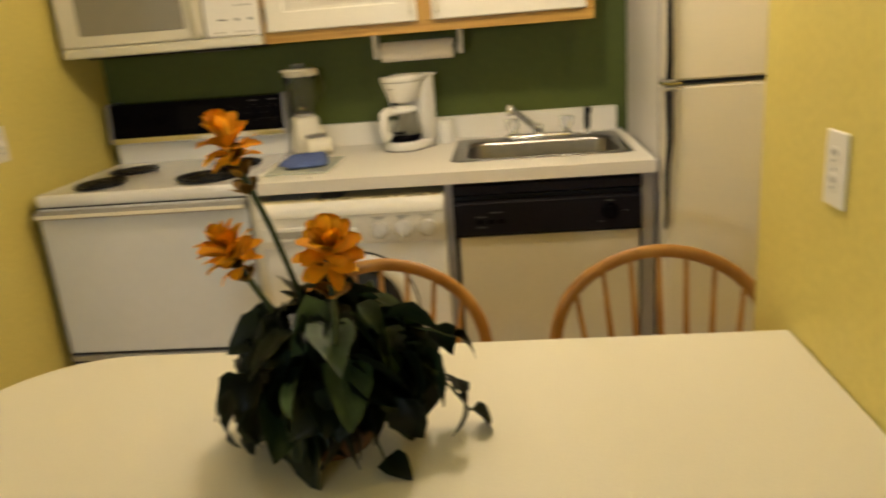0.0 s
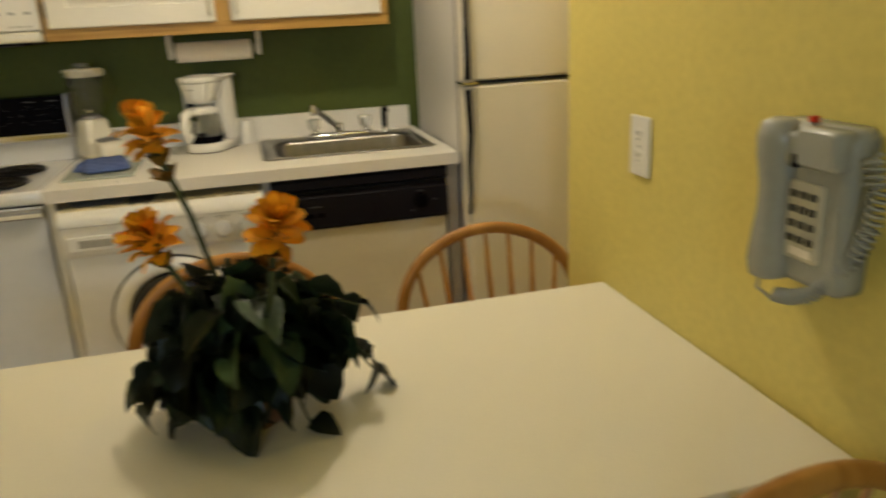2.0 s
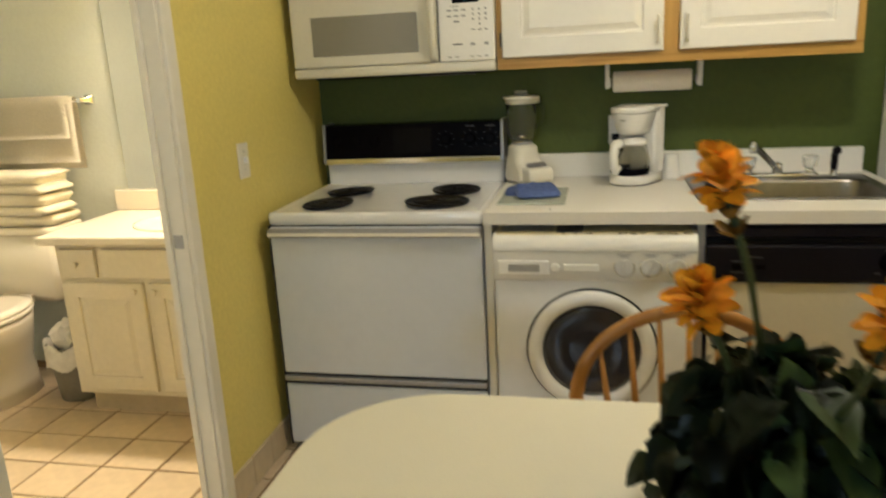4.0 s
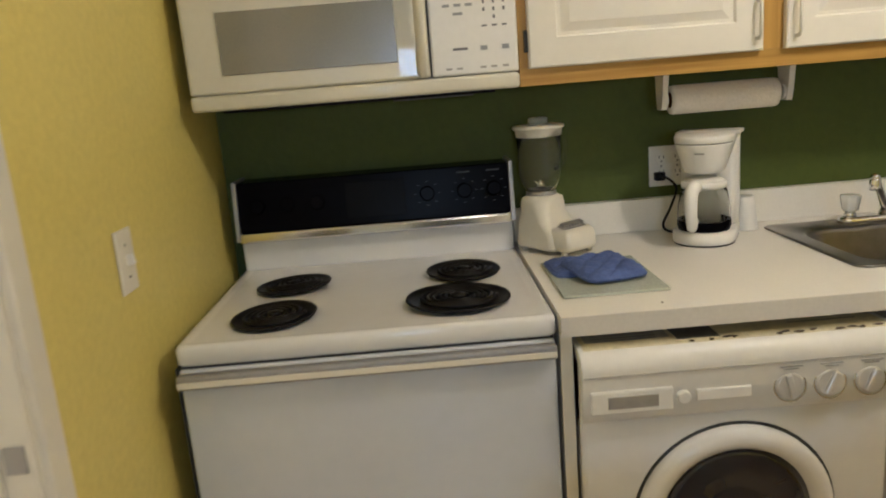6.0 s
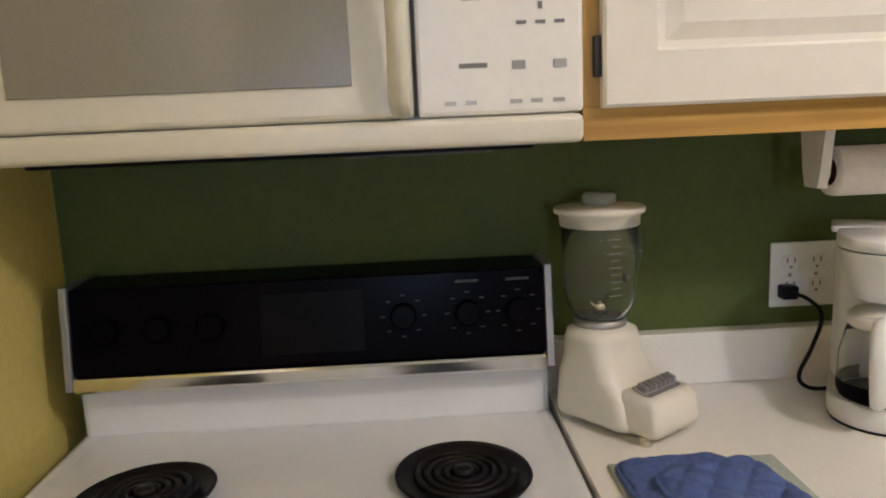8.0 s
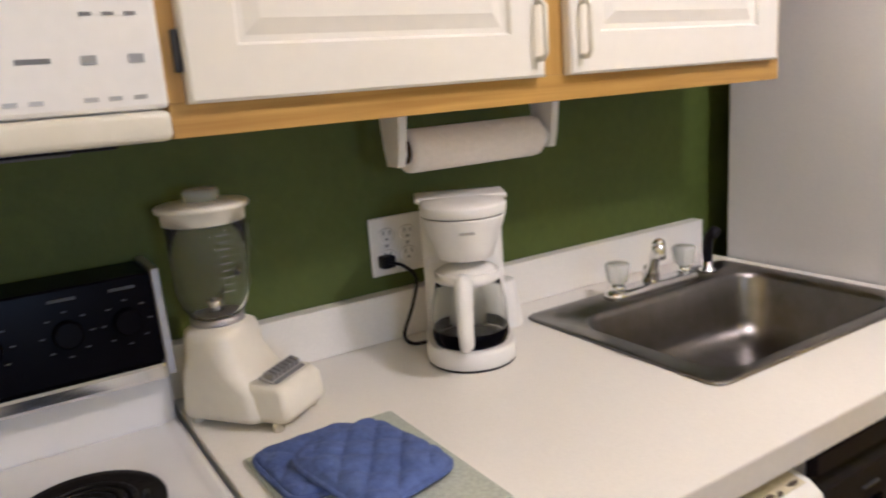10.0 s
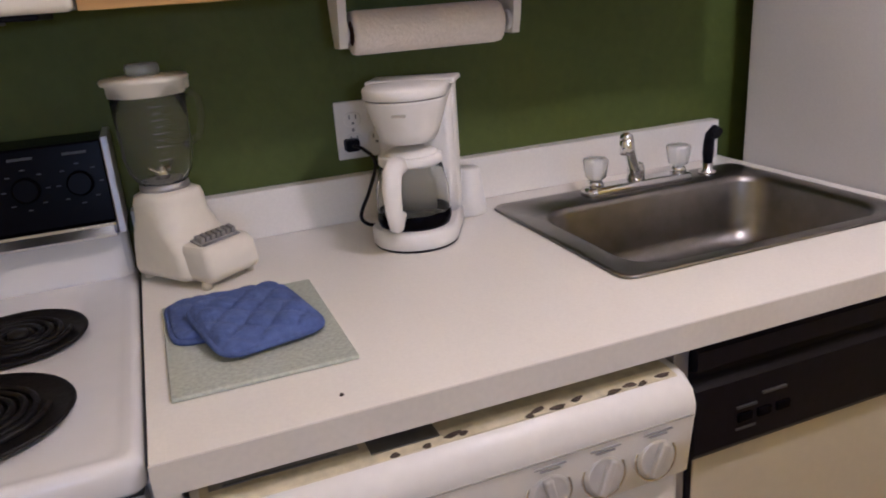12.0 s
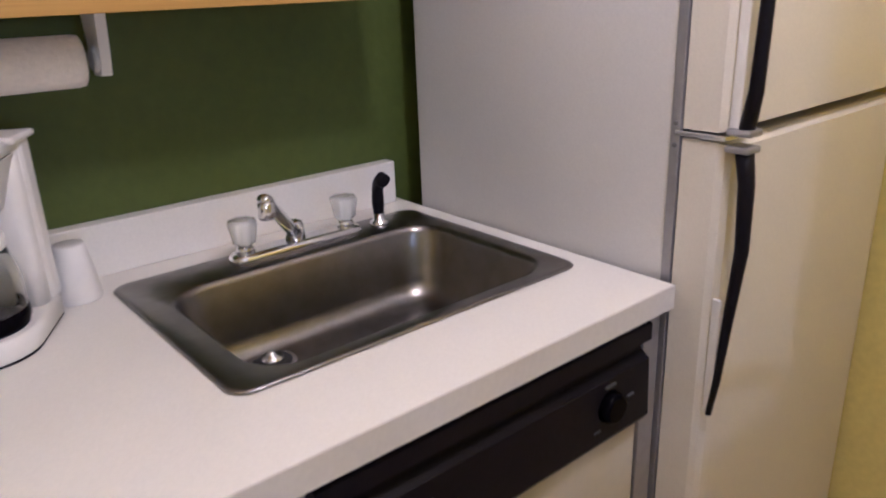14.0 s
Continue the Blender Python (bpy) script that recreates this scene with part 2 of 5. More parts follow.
def solid(name, bm, material, label="", category="", group="", kind=""):
    """A thing of one mesh, with its origin at the middle of its foot."""
    lo = Vector([min(v.co[i] for v in bm.verts) for i in range(3)])
    hi = Vector([max(v.co[i] for v in bm.verts) for i in range(3)])
    base = Vector(((lo.x + hi.x) / 2, (lo.y + hi.y) / 2, lo.z))
    bmesh.ops.translate(bm, verts=bm.verts[:], vec=-base)
    ob = new(name, finish(name, bm, material))
    ob.location = base
    return tagged(ob, label, category, group, kind)


def box(x0, x1, y0, y1, z0, z1, r=0.0, bm=None, seg=2):
    """A box between two corners, its edges rounded by r."""
    out = bm or bmesh.new()
    one = bmesh.new()
    bmesh.ops.create_cube(one, size=1)
    for v in one.verts:
        v.co = ((x0 + x1) / 2 + v.co.x * (x1 - x0), (y0 + y1) / 2 + v.co.y * (y1 - y0), (z0 + z1) / 2 + v.co.z * (z1 - z0))
    if r:
        bmesh.ops.bevel(one, geom=one.edges[:], offset=r, segments=seg, profile=0.5, affect="EDGES", clamp_overlap=True)
    if out is not one:
        merge(out, one)
    return out


def merge(out, one):
    made = {v: out.verts.new(v.co) for v in one.verts}
    for f in one.faces:
        g = out.faces.new([made[v] for v in f.verts])
        g.smooth = f.smooth
    one.free()
    return out


def rrect(cx, cy, hx, hy, r, z, n=5):
    """A loop round a rectangle with rounded corners."""
    pts = []
    for k, (sx, sy) in enumerate(((1, 1), (-1, 1), (-1, -1), (1, -1))):
        for i in range(n + 1):
            a = (k + i / n) * math.pi / 2
            pts.append(Vector((cx + sx * (hx - r) + r * math.cos(a), cy + sy * (hy - r) + r * math.sin(a), z)))
    return pts


def ring(cx, cy, r, z, n=32, ry=None):
    return [Vector((cx + r * math.cos(2 * math.pi * i / n), cy + (ry or r) * math.sin(2 * math.pi * i / n), z)) for i in range(n)]


def loft(loops, caps=(True, True), bm=None, closed=False):
    """A skin over loops of equal count."""
    bm = bm or bmesh.new()
    rows = [[bm.verts.new(p) for p in lp] for lp in loops]
    n = len(rows[0])
    pairs = list(zip(rows, rows[1:])) + ([(rows[-1], rows[0])] if closed else [])
    for a, b in pairs:
        for i in range(n):
            bm.faces.new((a[i], a[(i + 1) % n], b[(i + 1) % n], b[i])).smooth = True
    if not closed:
        if caps[0]:
            bm.faces.new(rows[0][::-1])
        if caps[1]:
            bm.faces.new(rows[-1])
    return bm


def lathe(cx, cy, profile, n=32, caps=(True, True), bm=None):
    return loft([ring(cx, cy, r, z, n) for r, z in profile], caps, bm)


def tube(pts, r, n=8, bm=None, closed=False, flat=1.0):
    """A round bar along points; r is one radius or one for each point."""
    pts = [Vector(p) for p in pts]
    loops, up = [], None
    for i, p in enumerate(pts):
        a = pts[i - 1] if i or closed else p
        b = pts[(i + 1) % len(pts)] if i + 1 < len(pts) or closed else p
        d = (b - a).normalized()
        if up is None:
            up = d.orthogonal().normalized()
        up = (up - d * up.dot(d)).normalized()
        side = d.cross(up)
        rad = r[i] if isinstance(r, (list, tuple)) else r
        loops.append([p + (up * math.cos(2 * math.pi * k / n) + side * flat * math.sin(2 * math.pi * k / n)) * rad for k in range(n)])
    return loft(loops, bm=bm, closed=closed)


def turned(bm, m):
    bmesh.ops.transform(bm, matrix=m, verts=bm.verts[:])
    return bm


def raised_door(x0, x1, z0, z1, y, t=0.02, rail=0.06):
    """A cabinet door facing -y with a raised middle panel."""
    def lp(i, dy):
        return [Vector((x0 + i, y + dy, z0 + i)), Vector((x1 - i, y + dy, z0 + i)), Vector((x1 - i, y + dy, z1 - i)), Vector((x0 + i, y + dy, z1 - i))]
    bm = loft([lp(0, t), lp(0, 0.004), lp(0.004, 0), lp(rail, 0), lp(rail + 0.004, 0.008), lp(rail + 0.012, 0.008), lp(rail + 0.032, 0.001), lp(rail + 0.034, 0.001)])
    return smooth(bm, False)


# ---- structure ----
YN = 3.18      # face of the north walls
XL, XR = -1.60, 0.583
solid("floor", box(-3.75, 1.45, -3.2, 3.35, -0.12, -0.004), GROUT, "brown grout bed of the tiled floor", "floor", kind="structure")
solid("ceiling", box(-3.75, 1.45, -3.2, 3.35, 2.44, 2.56), CEIL, "white textured ceiling", "ceiling", kind="structure")
solid("wall_north", box(-1.66, 1.32, YN, YN + 0.14, 0, 2.44), GREEN, "dark green painted kitchen wall", "wall", kind="structure")
solid("wall_north_bath", box(-3.72, -1.66, YN, YN + 0.14, 0, 2.44), GREYWALL, "pale grey painted bathroom wall", "wall", kind="structure")
DOOR0, DOOR1, DOORH = 1.24, DOORY, 2.05
wl = box(XL - 0.065, XL, DOOR1, YN, 0, 2.44)
box(XL - 0.065, XL, DOOR0, DOOR1, DOORH, 2.44, bm=wl)
box(XL - 0.065, XL, -3.06, DOOR0, 0, 2.44, bm=wl)
solid("wall_west", wl, YELLOW, "yellow painted wall with an open doorway", "wall", kind="structure")
solid("wall_east", box(XR, 1.32, -3.06, 1.60, 0, 2.44, 0.004), YELLOW, "yellow textured wall beside the table", "wall", kind="structure")
solid("wall_east_kitchen", box(1.20, 1.34, 1.60, YN, 0, 2.44), YELLOW, "yellow wall beside the refrigerator", "wall", kind="structure")
solid("wall_bath_west", box(-3.74, -3.62, 0.9, YN, 0, 2.44), GREYWALL, "pale grey bathroom wall", "wall", kind="structure")
solid("wall_bath_south", box(-3.62, XL - 0.065, 0.9, 1.0, 0, 2.44), GREYWALL, "pale grey bathroom wall", "wall", kind="structure")
WX0, WX1, WZ0, WZ1 = -1.24, -0.76, 1.42, 1.76
ws = box(XL - 0.12, WX0, -3.2, -3.06, 0, 2.44)
box(WX1, 1.32, -3.2, -3.06, 0, 2.44, bm=ws)
box(WX0, WX1, -3.2, -3.06, WZ1, 2.44, bm=ws)
box(WX0, WX1, -3.2, -3.06, 0, WZ0, bm=ws)
solid("wall_south", ws, YELLOW, "yellow wall with a small high window", "wall", kind="structure")
win = thing("window_1", (-1.0, -3.13, WZ0), "small white-framed window with a clear pane", "window", kind="structure")
for a, b in ((WX0, WX0 + 0.04), (WX1 - 0.04, WX1)):
    part("window_frame", box(a, b, -3.16, -3.09, WZ0, WZ1, 0.005), TRIM, win)
for a, b in ((WZ0, WZ0 + 0.04), (WZ1 - 0.04, WZ1)):
    part("window_rail", box(WX0 + 0.04, WX1 - 0.04, -3.155, -3.095, a, b, 0.005), TRIM, win)
pane = part("pane", box(WX0 + 0.04, WX1 - 0.04, -3.128, -3.122, WZ0 + 0.04, WZ1 - 0.04), CLEAR, win)
pane.visible_shadow = False

# doorway lining and casing
dr = thing("door_1", (XL, (DOOR0 + DOOR1) / 2, 0), "white painted casing of the open bathroom doorway", "doorway", kind="structure")
for y0, y1 in ((DOOR1 - 0.018, DOOR1), (DOOR0, DOOR0 + 0.018)):
    part("jamb", box(XL - 0.068, XL + 0.004, y0, y1, 0, DOORH, 0.002), TRIM, dr)
part("head", box(XL - 0.068, XL + 0.004, DOOR0, DOOR1, DOORH - 0.018, DOORH, 0.002), TRIM, dr)
for y0, y1 in ((DOOR1 - 0.006, DOOR1 + 0.046), (DOOR0 - 0.062, DOOR0 + 0.012)):
    part("casing", box(XL, XL + 0.017, y0, y1, 0, DOORH + 0.06, 0.005), TRIM, dr)
part("head_casing", box(XL, XL + 0.017, DOOR0 + 0.012, DOOR1 - 0.012, DOORH - 0.012, DOORH + 0.06, 0.005), TRIM, dr)
part("stop", box(XL - 0.060, XL - 0.042, DOOR1 - 0.030, DOOR1 - 0.018, 0, DOORH - 0.018, 0.002), TRIM, dr)
sp = part("strike_plate", box(XL - 0.036, XL - 0.006, DOOR1 - 0.021, DOOR1 - 0.018, 0.905, 0.945, 0.001), STRIP, dr, "small dull metal strike plate")

# ---- kitchen fittings ----
def burner(st, cx, cy, r, tilt):
    b = part("burner", turned(lathe(0, 0, [(r * 0.2, 0.001), (r * 0.96, 0.001), (r, 0.006), (r * 0.985, 0.009), (r * 0.93, 0.005), (r * 0.3, 0.003)], 36), pose(cx, cy, 0.9155, *tilt)), IRON, st, "black burner with a coil element")
    coil = []
    turns = 4 if r < 0.1 else 5
    for i in range(turns * 26 + 1):
        a = i / 26 * 2 * math.pi
        q = r * (0.18 + 0.56 * i / (turns * 26))
        coil.append((q * math.cos(a), q * math.sin(a), 0.007))
    part("coil", turned(tube(coil, 0.0046, 6), pose(cx, cy, 0.9155, *tilt)), IRON, b)
    part("hub", turned(lathe(0, 0, [(r * 0.15, 0.004), (r * 0.15, 0.013), (r * 0.05, 0.015)], 16), pose(cx, cy, 0.9155, *tilt)), IRON, b)


def stove():
    x0, x1, yf = -1.556, -0.802, 2.468
    st = thing("stove", ((x0 + x1) / 2, 2.8, 0), "white electric coil stove with a black control panel", "stove")
    part("body", box(x0, x1, yf + 0.035, 3.16, 0.02, 0.885, 0.004), ENAMEL, st)
    part("cooktop", smooth(loft([rrect((x0 + x1) / 2, 2.80, 0.377 - i, 0.335 - i, 0.016, z, 4) for i, z in ((0.004, 0.872), (0, 0.878), (0, 0.905), (0.004, 0.913), (0.012, 0.915), (0.022, 0.911), (0.03, 0.911))])), ENAMEL, st)
    for cx, cy, r, tl in ((-1.383, 2.607, 0.092, (1.5, -2, 0)), (-1.381, 2.858, 0.092, (-2, -2.5, 0)), (-0.962, 2.861, 0.092, (1, 1, 0)), (-0.987, 2.628, 0.115, (-1, 1.2, 0))):
        burner(st, cx, cy, r, tl)
    part("riser", box(x0 + 0.004, x1 - 0.004, 3.075, 3.165, 0.905, 1.0, 0.01), ENAMEL, st)
    # slanted control panel
    def slab(a, b, y_low, y_top, z_low, z_top, back, r=0.0):
        bm = bmesh.new()
        f = [(a, y_low, z_low), (b, y_low, z_low), (b, y_top, z_top), (a, y_top, z_top)]
        k = [(a, back, z_low), (b, back, z_low), (b, back, z_top), (a, back, z_top)]
        loft([[Vector(p) for p in f], [Vector(p) for p in k]], bm=bm)
        smooth(bm, False)
        if r:
            bmesh.ops.bevel(bm, geom=bm.edges[:], offset=r, segments=2, profile=0.5, affect="EDGES")
        return bm
    part("control_panel", slab(x0 + 0.012, x1 - 0.012, 3.046, 3.062, 1.022, 1.155, 3.17, 0.003), BLACKGLOSS, st, "glossy black control panel")
    for a, b in ((x0, x0 + 0.012), (x1 - 0.012, x1)):
        part("end_cap", slab(a, b, 3.040, 3.058, 1.0, 1.160, 3.17, 0.002), STRIP, st, "dull metal end cap")
    part("chrome_strip", box(x0 + 0.012, x1 - 0.012, 3.038, 3.10, 0.995, 1.022, 0.006), CHROME, st, "bright chrome strip")
    part("clock_window", slab(-1.255, -1.095, 3.0450, 3.0582, 1.040, 1.135, 3.10, 0.001), CLOCKGLASS, st, "dark clock window")
    def on_panel(z, dy=0.0):
        return 3.046 + (z - 1.022) / 0.133 * 0.016 - dy
    for cx in (-1.49, -1.41, -1.33, -1.035, -0.935, -0.856):
        kn = turned(lathe(0, 0, [(0.021, 0), (0.020, 0.012), (0.017, 0.016)], 20), Matrix.Translation((cx, on_panel(1.09), 1.09)) @ pose(0, 0, 0, 83, 0, 0))
        k = part("knob", kn, BLACKGLOSS, st)
        for j in range(8):
            a = j / 8 * 2 * math.pi
            if abs(cx + 0.95) < 0.2:
                px, pz = cx + 0.032 * math.cos(a), 1.09 + 0.032 * math.sin(a)
                part("mark", box(px - 0.0035, px + 0.0035, on_panel(pz, 0.0008), on_panel(pz) + 0.002, pz - 0.001, pz + 0.001), FAINT, k)
    for cx in (-0.935, -0.856):
        part("lettering", box(cx - 0.018, cx + 0.018, on_panel(1.14, 0.0008), on_panel(1.14) + 0.002, 1.137, 1.141), FAINT, st)
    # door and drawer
    d = part("oven_door", box(x0 + 0.004, x1 - 0.004, yf - 0.004, yf + 0.033, 0.322, 0.866, 0.006), DAYLITENAMEL, st, "plain white oven door")
    part("handle", box(x0 + 0.004, x1 - 0.004, yf - 0.030, yf - 0.004, 0.832, 0.862, 0.006), STRIP, d, "long metal door handle")
    part("handle_inlay", box(x0 + 0.006, x1 - 0.006, yf - 0.0325, yf - 0.029, 0.838, 0.850, 0.001), CREAMPLASTIC, d)
    part("door_gap", box(x0 + 0.006, x1 - 0.006, yf + 0.005, yf + 0.034, 0.866, 0.874), GASKET, st)
    part("lower_strip", box(x0 + 0.004, x1 - 0.004, yf - 0.012, yf + 0.02, 0.292, 0.312, 0.004), STRIP, st, "metal strip above the drawer")
    part("drawer_gap", box(x0 + 0.006, x1 - 0.006, yf + 0.004, yf + 0.034, 0.262, 0.320), GASKET, st)
    part("drawer", box(x0 + 0.004, x1 - 0.004, yf - 0.004, yf + 0.033, 0.04, 0.278, 0.006), DAYLITENAMEL, st, "white storage drawer")
    part("side_trim", box(x0 - 0.004, x0 + 0.002, yf + 0.002, yf + 0.05, 0.03, 0.868), GASKET, st)
    for a in (x0 + 0.04, x1 - 0.06):
        for b in (2.55, 3.08):
            part("foot", lathe(a, b, [(0.015, 0), (0.015, 0.022)], 12), BLACKPLASTIC, st)


stove()

# countertop with a hole for the sink
CF = 2.445
ct = thing("countertop", (-0.12, 2.8, 0.877), "white laminate countertop with a low backsplash", "countertop")
cxm, cym, chx, chy = -0.1245, (CF + YN) / 2, 0.6715, (YN - CF) / 2 - 0.001
cb = smooth(loft([rrect(cxm, cym, chx, chy, 0.002, 0.877), rrect(cxm, cym, chx, chy, 0.002, 0.915), rrect(0.1935, 2.8375, 0.2935, 0.2175, 0.02, 0.915), rrect(0.1935, 2.8375, 0.2935, 0.2175, 0.02, 0.877)], closed=True), False)
part("top", cb, LAMINATE, ct)
part("front_edge", box(-0.797, 0.548, CF - 0.0015, CF + 0.001, 0.875, 0.9145), LAMEDGE, ct, "laminate front edge, darker than the top")
part("backsplash", box(-0.796, 0.527, 3.147, YN - 0.001, 0.9155, 1.008, 0.002), LAMINATE, ct)
part("crumb", turned(lathe(0, 0, [(0.003, 0), (0.002, 0.002)], 8), pose(-0.585, 2.487, 0.915)), CHIP, ct)

# panels between the appliances
for nm, x0, x1, m, lb in (("filler_panel", -0.797, -0.772, TRIM, "white filler panel beside the stove"), ("filler_panel", -0.134, -0.1095, STRIP, "grey metal upright beside the dishwasher"), ("filler_panel", 0.505, 0.547, STRIP, "grey metal upright beside the refrigerator")):
    solid(nm, box(x0, x1, 2.466, 3.1, 0, 0.876, 0.002), m, lb, "panel")


def washer():
    x0, x1, yf = -0.766, -0.136, 2.444
    w = thing("washing_machine", (-0.46, 2.78, 0), "worn white front-loading washing machine under the counter", "washing machine")
    part("body", box(x0, x1, yf, 3.04, 0.02, 0.828, 0.01), ENAMEL, w)
    prof = [(0.035, 0.690), (-0.006, 0.692), (-0.014, 0.70), (-0.022, 0.770), (-0.026, 0.800), (-0.026, 0.812), (-0.018, 0.830), (0.000, 0.843), (0.02, 0.847), (0.16, 0.842), (0.16, 0.83)]
    bm = bmesh.new()
    loft([[Vector((x, yf + dy, z)) for dy, z in prof] for x in (x0, x0 + 0.004, x1 - 0.004, x1)], bm=bm)
    con = part("console", bm, WHITEPLASTIC, w, "scuffed rounded control console")
    part("groove", box(x0 + 0.004, x1 - 0.004, yf - 0.0275, yf - 0.02, 0.7952, 0.7964), STICKER, con)
    part("detergent_drawer", box(x0 + 0.016, x0 + 0.180, yf - 0.026, yf - 0.01, 0.715, 0.764, 0.004), WHITEPLASTIC, con, "detergent drawer with a grey label")
    part("drawer_label", box(x0 + 0.05, x0 + 0.15, yf - 0.0275, yf - 0.02, 0.727, 0.752, 0.001), STICKER, con)
    part("button", turned(lathe(0, 0, [(0.014, 0), (0.014, 0.01), (0.011, 0.013)], 16), pose(x0 + 0.2, yf - 0.018, 0.74, 90, 0, 0)), WHITEPLASTIC, con)
    part("buttons_strip", box(x0 + 0.225, x0 + 0.335, yf - 0.0255, yf - 0.01, 0.728, 0.752, 0.003), WHITEPLASTIC, con)
    for cx in (-0.354, -0.274, -0.194):
        base = Matrix.Translation((cx, yf - 0.018, 0.742)) @ pose(0, 0, 0, 84, 0, 0)
        k = part("dial", turned(lathe(0, 0, [(0.032, 0), (0.032, 0.003), (0.028, 0.004), (0.027, 0.007), (0.024, 0.008)], 28), base), SILVERDIAL, con, "round dial with a chrome rim")
        part("pointer", turned(box(-0.0065, 0.0065, -0.025, 0.025, 0.006, 0.016, 0.003), base @ pose(0, 0, 0, 0, 0, -25 if cx > -0.3 else 12)), SILVERDIAL, k)
        part("dial_rim", turned(loft([ring(0, 0, r, z, 28) for r, z in ((0.033, 0.0), (0.033, 0.004), (0.030, 0.004), (0.030, 0.0))], closed=True), base), CHROME, k)
        part("lettering", box(cx - 0.022, cx + 0.022, yf - 0.0262, yf - 0.02, 0.784, 0.786), LIGHTPRINT, con)
        part("lettering", box(cx - 0.014, cx + 0.014, yf - 0.0262, yf - 0.02, 0.779, 0.7805), LIGHTPRINT, con)
    # yellowed top, stickers and chips
    strip = loft([[Vector((x, yf + dy, z)) for dy, z in ((-0.001, 0.8425), (0.000, 0.8440), (0.020, 0.8478), (0.150, 0.8432), (0.150, 0.8415))] for x in (x0 + 0.01, x1 - 0.012)])
    part("top_strip", smooth(strip, False), YELLOWED, con, "yellowed stained top")
    part("sticker", box(x0 + 0.02, x0 + 0.19, yf + 0.02, yf + 0.12, 0.8455, 0.8475), STICKER, con, "silver type sticker")
    for j in range(6):
        part("sticker_print", box(x0 + 0.035, x0 + 0.165, yf + 0.03 + j * 0.014, yf + 0.034 + j * 0.014, 0.847, 0.8482), PRINT, con)
    part("sticker", box(x0 + 0.20, x0 + 0.285, yf + 0.012, yf + 0.12, 0.8458, 0.8478), GREYSTICKER, con, "dark grey sticker")
    part("warning_print", box(x1 - 0.19, x1 - 0.03, yf + 0.04, yf + 0.044, 0.8458, 0.8468), PRINT, con)
    part("warning_print", box(x1 - 0.19, x1 - 0.05, yf + 0.052, yf + 0.056, 0.8458, 0.8468), PRINT, con)
    rnd = random.Random(4)
    for cx in (x0 + 0.225, x0 + 0.265, x0 + 0.30, x0 + 0.312, x0 + 0.40, x0 + 0.415, x0 + 0.44, x0 + 0.47, x0 + 0.52, x0 + 0.548, x0 + 0.565, x1 - 0.03):
        q = rnd.uniform(0.004, 0.012)
        part("chip", turned(loft([[Vector((q * math.cos(a) * (1 + 0.3 * math.sin(3 * a + cx * 40)), 0.0035 * math.sin(a), h)) for a in [i * math.pi / 6 for i in range(12)]] for h in (0, 0.0012)]), pose(cx, yf + 0.006 + rnd.uniform(-0.006, 0.004), 0.8452, 14, 0, rnd.uniform(-10, 20))), CHIP, con)
    cx, cz = -0.455, 0.455
    d = part("door", turned(loft([ring(0, 0, r, z, 48) for r, z in ((0.205, 0), (0.205, 0.014), (0.198, 0.024), (0.178, 0.028), (0.160, 0.020), (0.156, 0.004))], caps=(False, False)), pose(cx, yf, cz, 90, 0, 0)), ENAMEL, w, "round porthole door")
    part("glass", turned(loft([ring(0, 0, r, z, 48) for r, z in ((0.158, 0.010), (0.14, 0.016), (0.09, 0.012), (0.03, 0.006))]), pose(cx, yf, cz, 90, 0, 0)), DARKGLASS, d, "dark porthole glass")
    part("seam", turned(loft([ring(0, 0, r, z, 48) for r, z in ((0.212, 0), (0.212, 0.001), (0.205, 0.001))], caps=(False, False)), pose(cx, yf - 0.0005, cz, 90, 0, 0)), GASKET, d)
    part("kick_plate", box(x0 + 0.01, x1 - 0.01, yf - 0.006, yf, 0.05, 0.14, 0.003), WHITEPLASTIC, w)
    for a in (x0 + 0.05, x1 - 0.05):
        for b in (2.53, 2.98):
            part("foot", lathe(a, b, [(0.02, 0), (0.02, 0.022)], 12), BLACKPLASTIC, w)


washer()


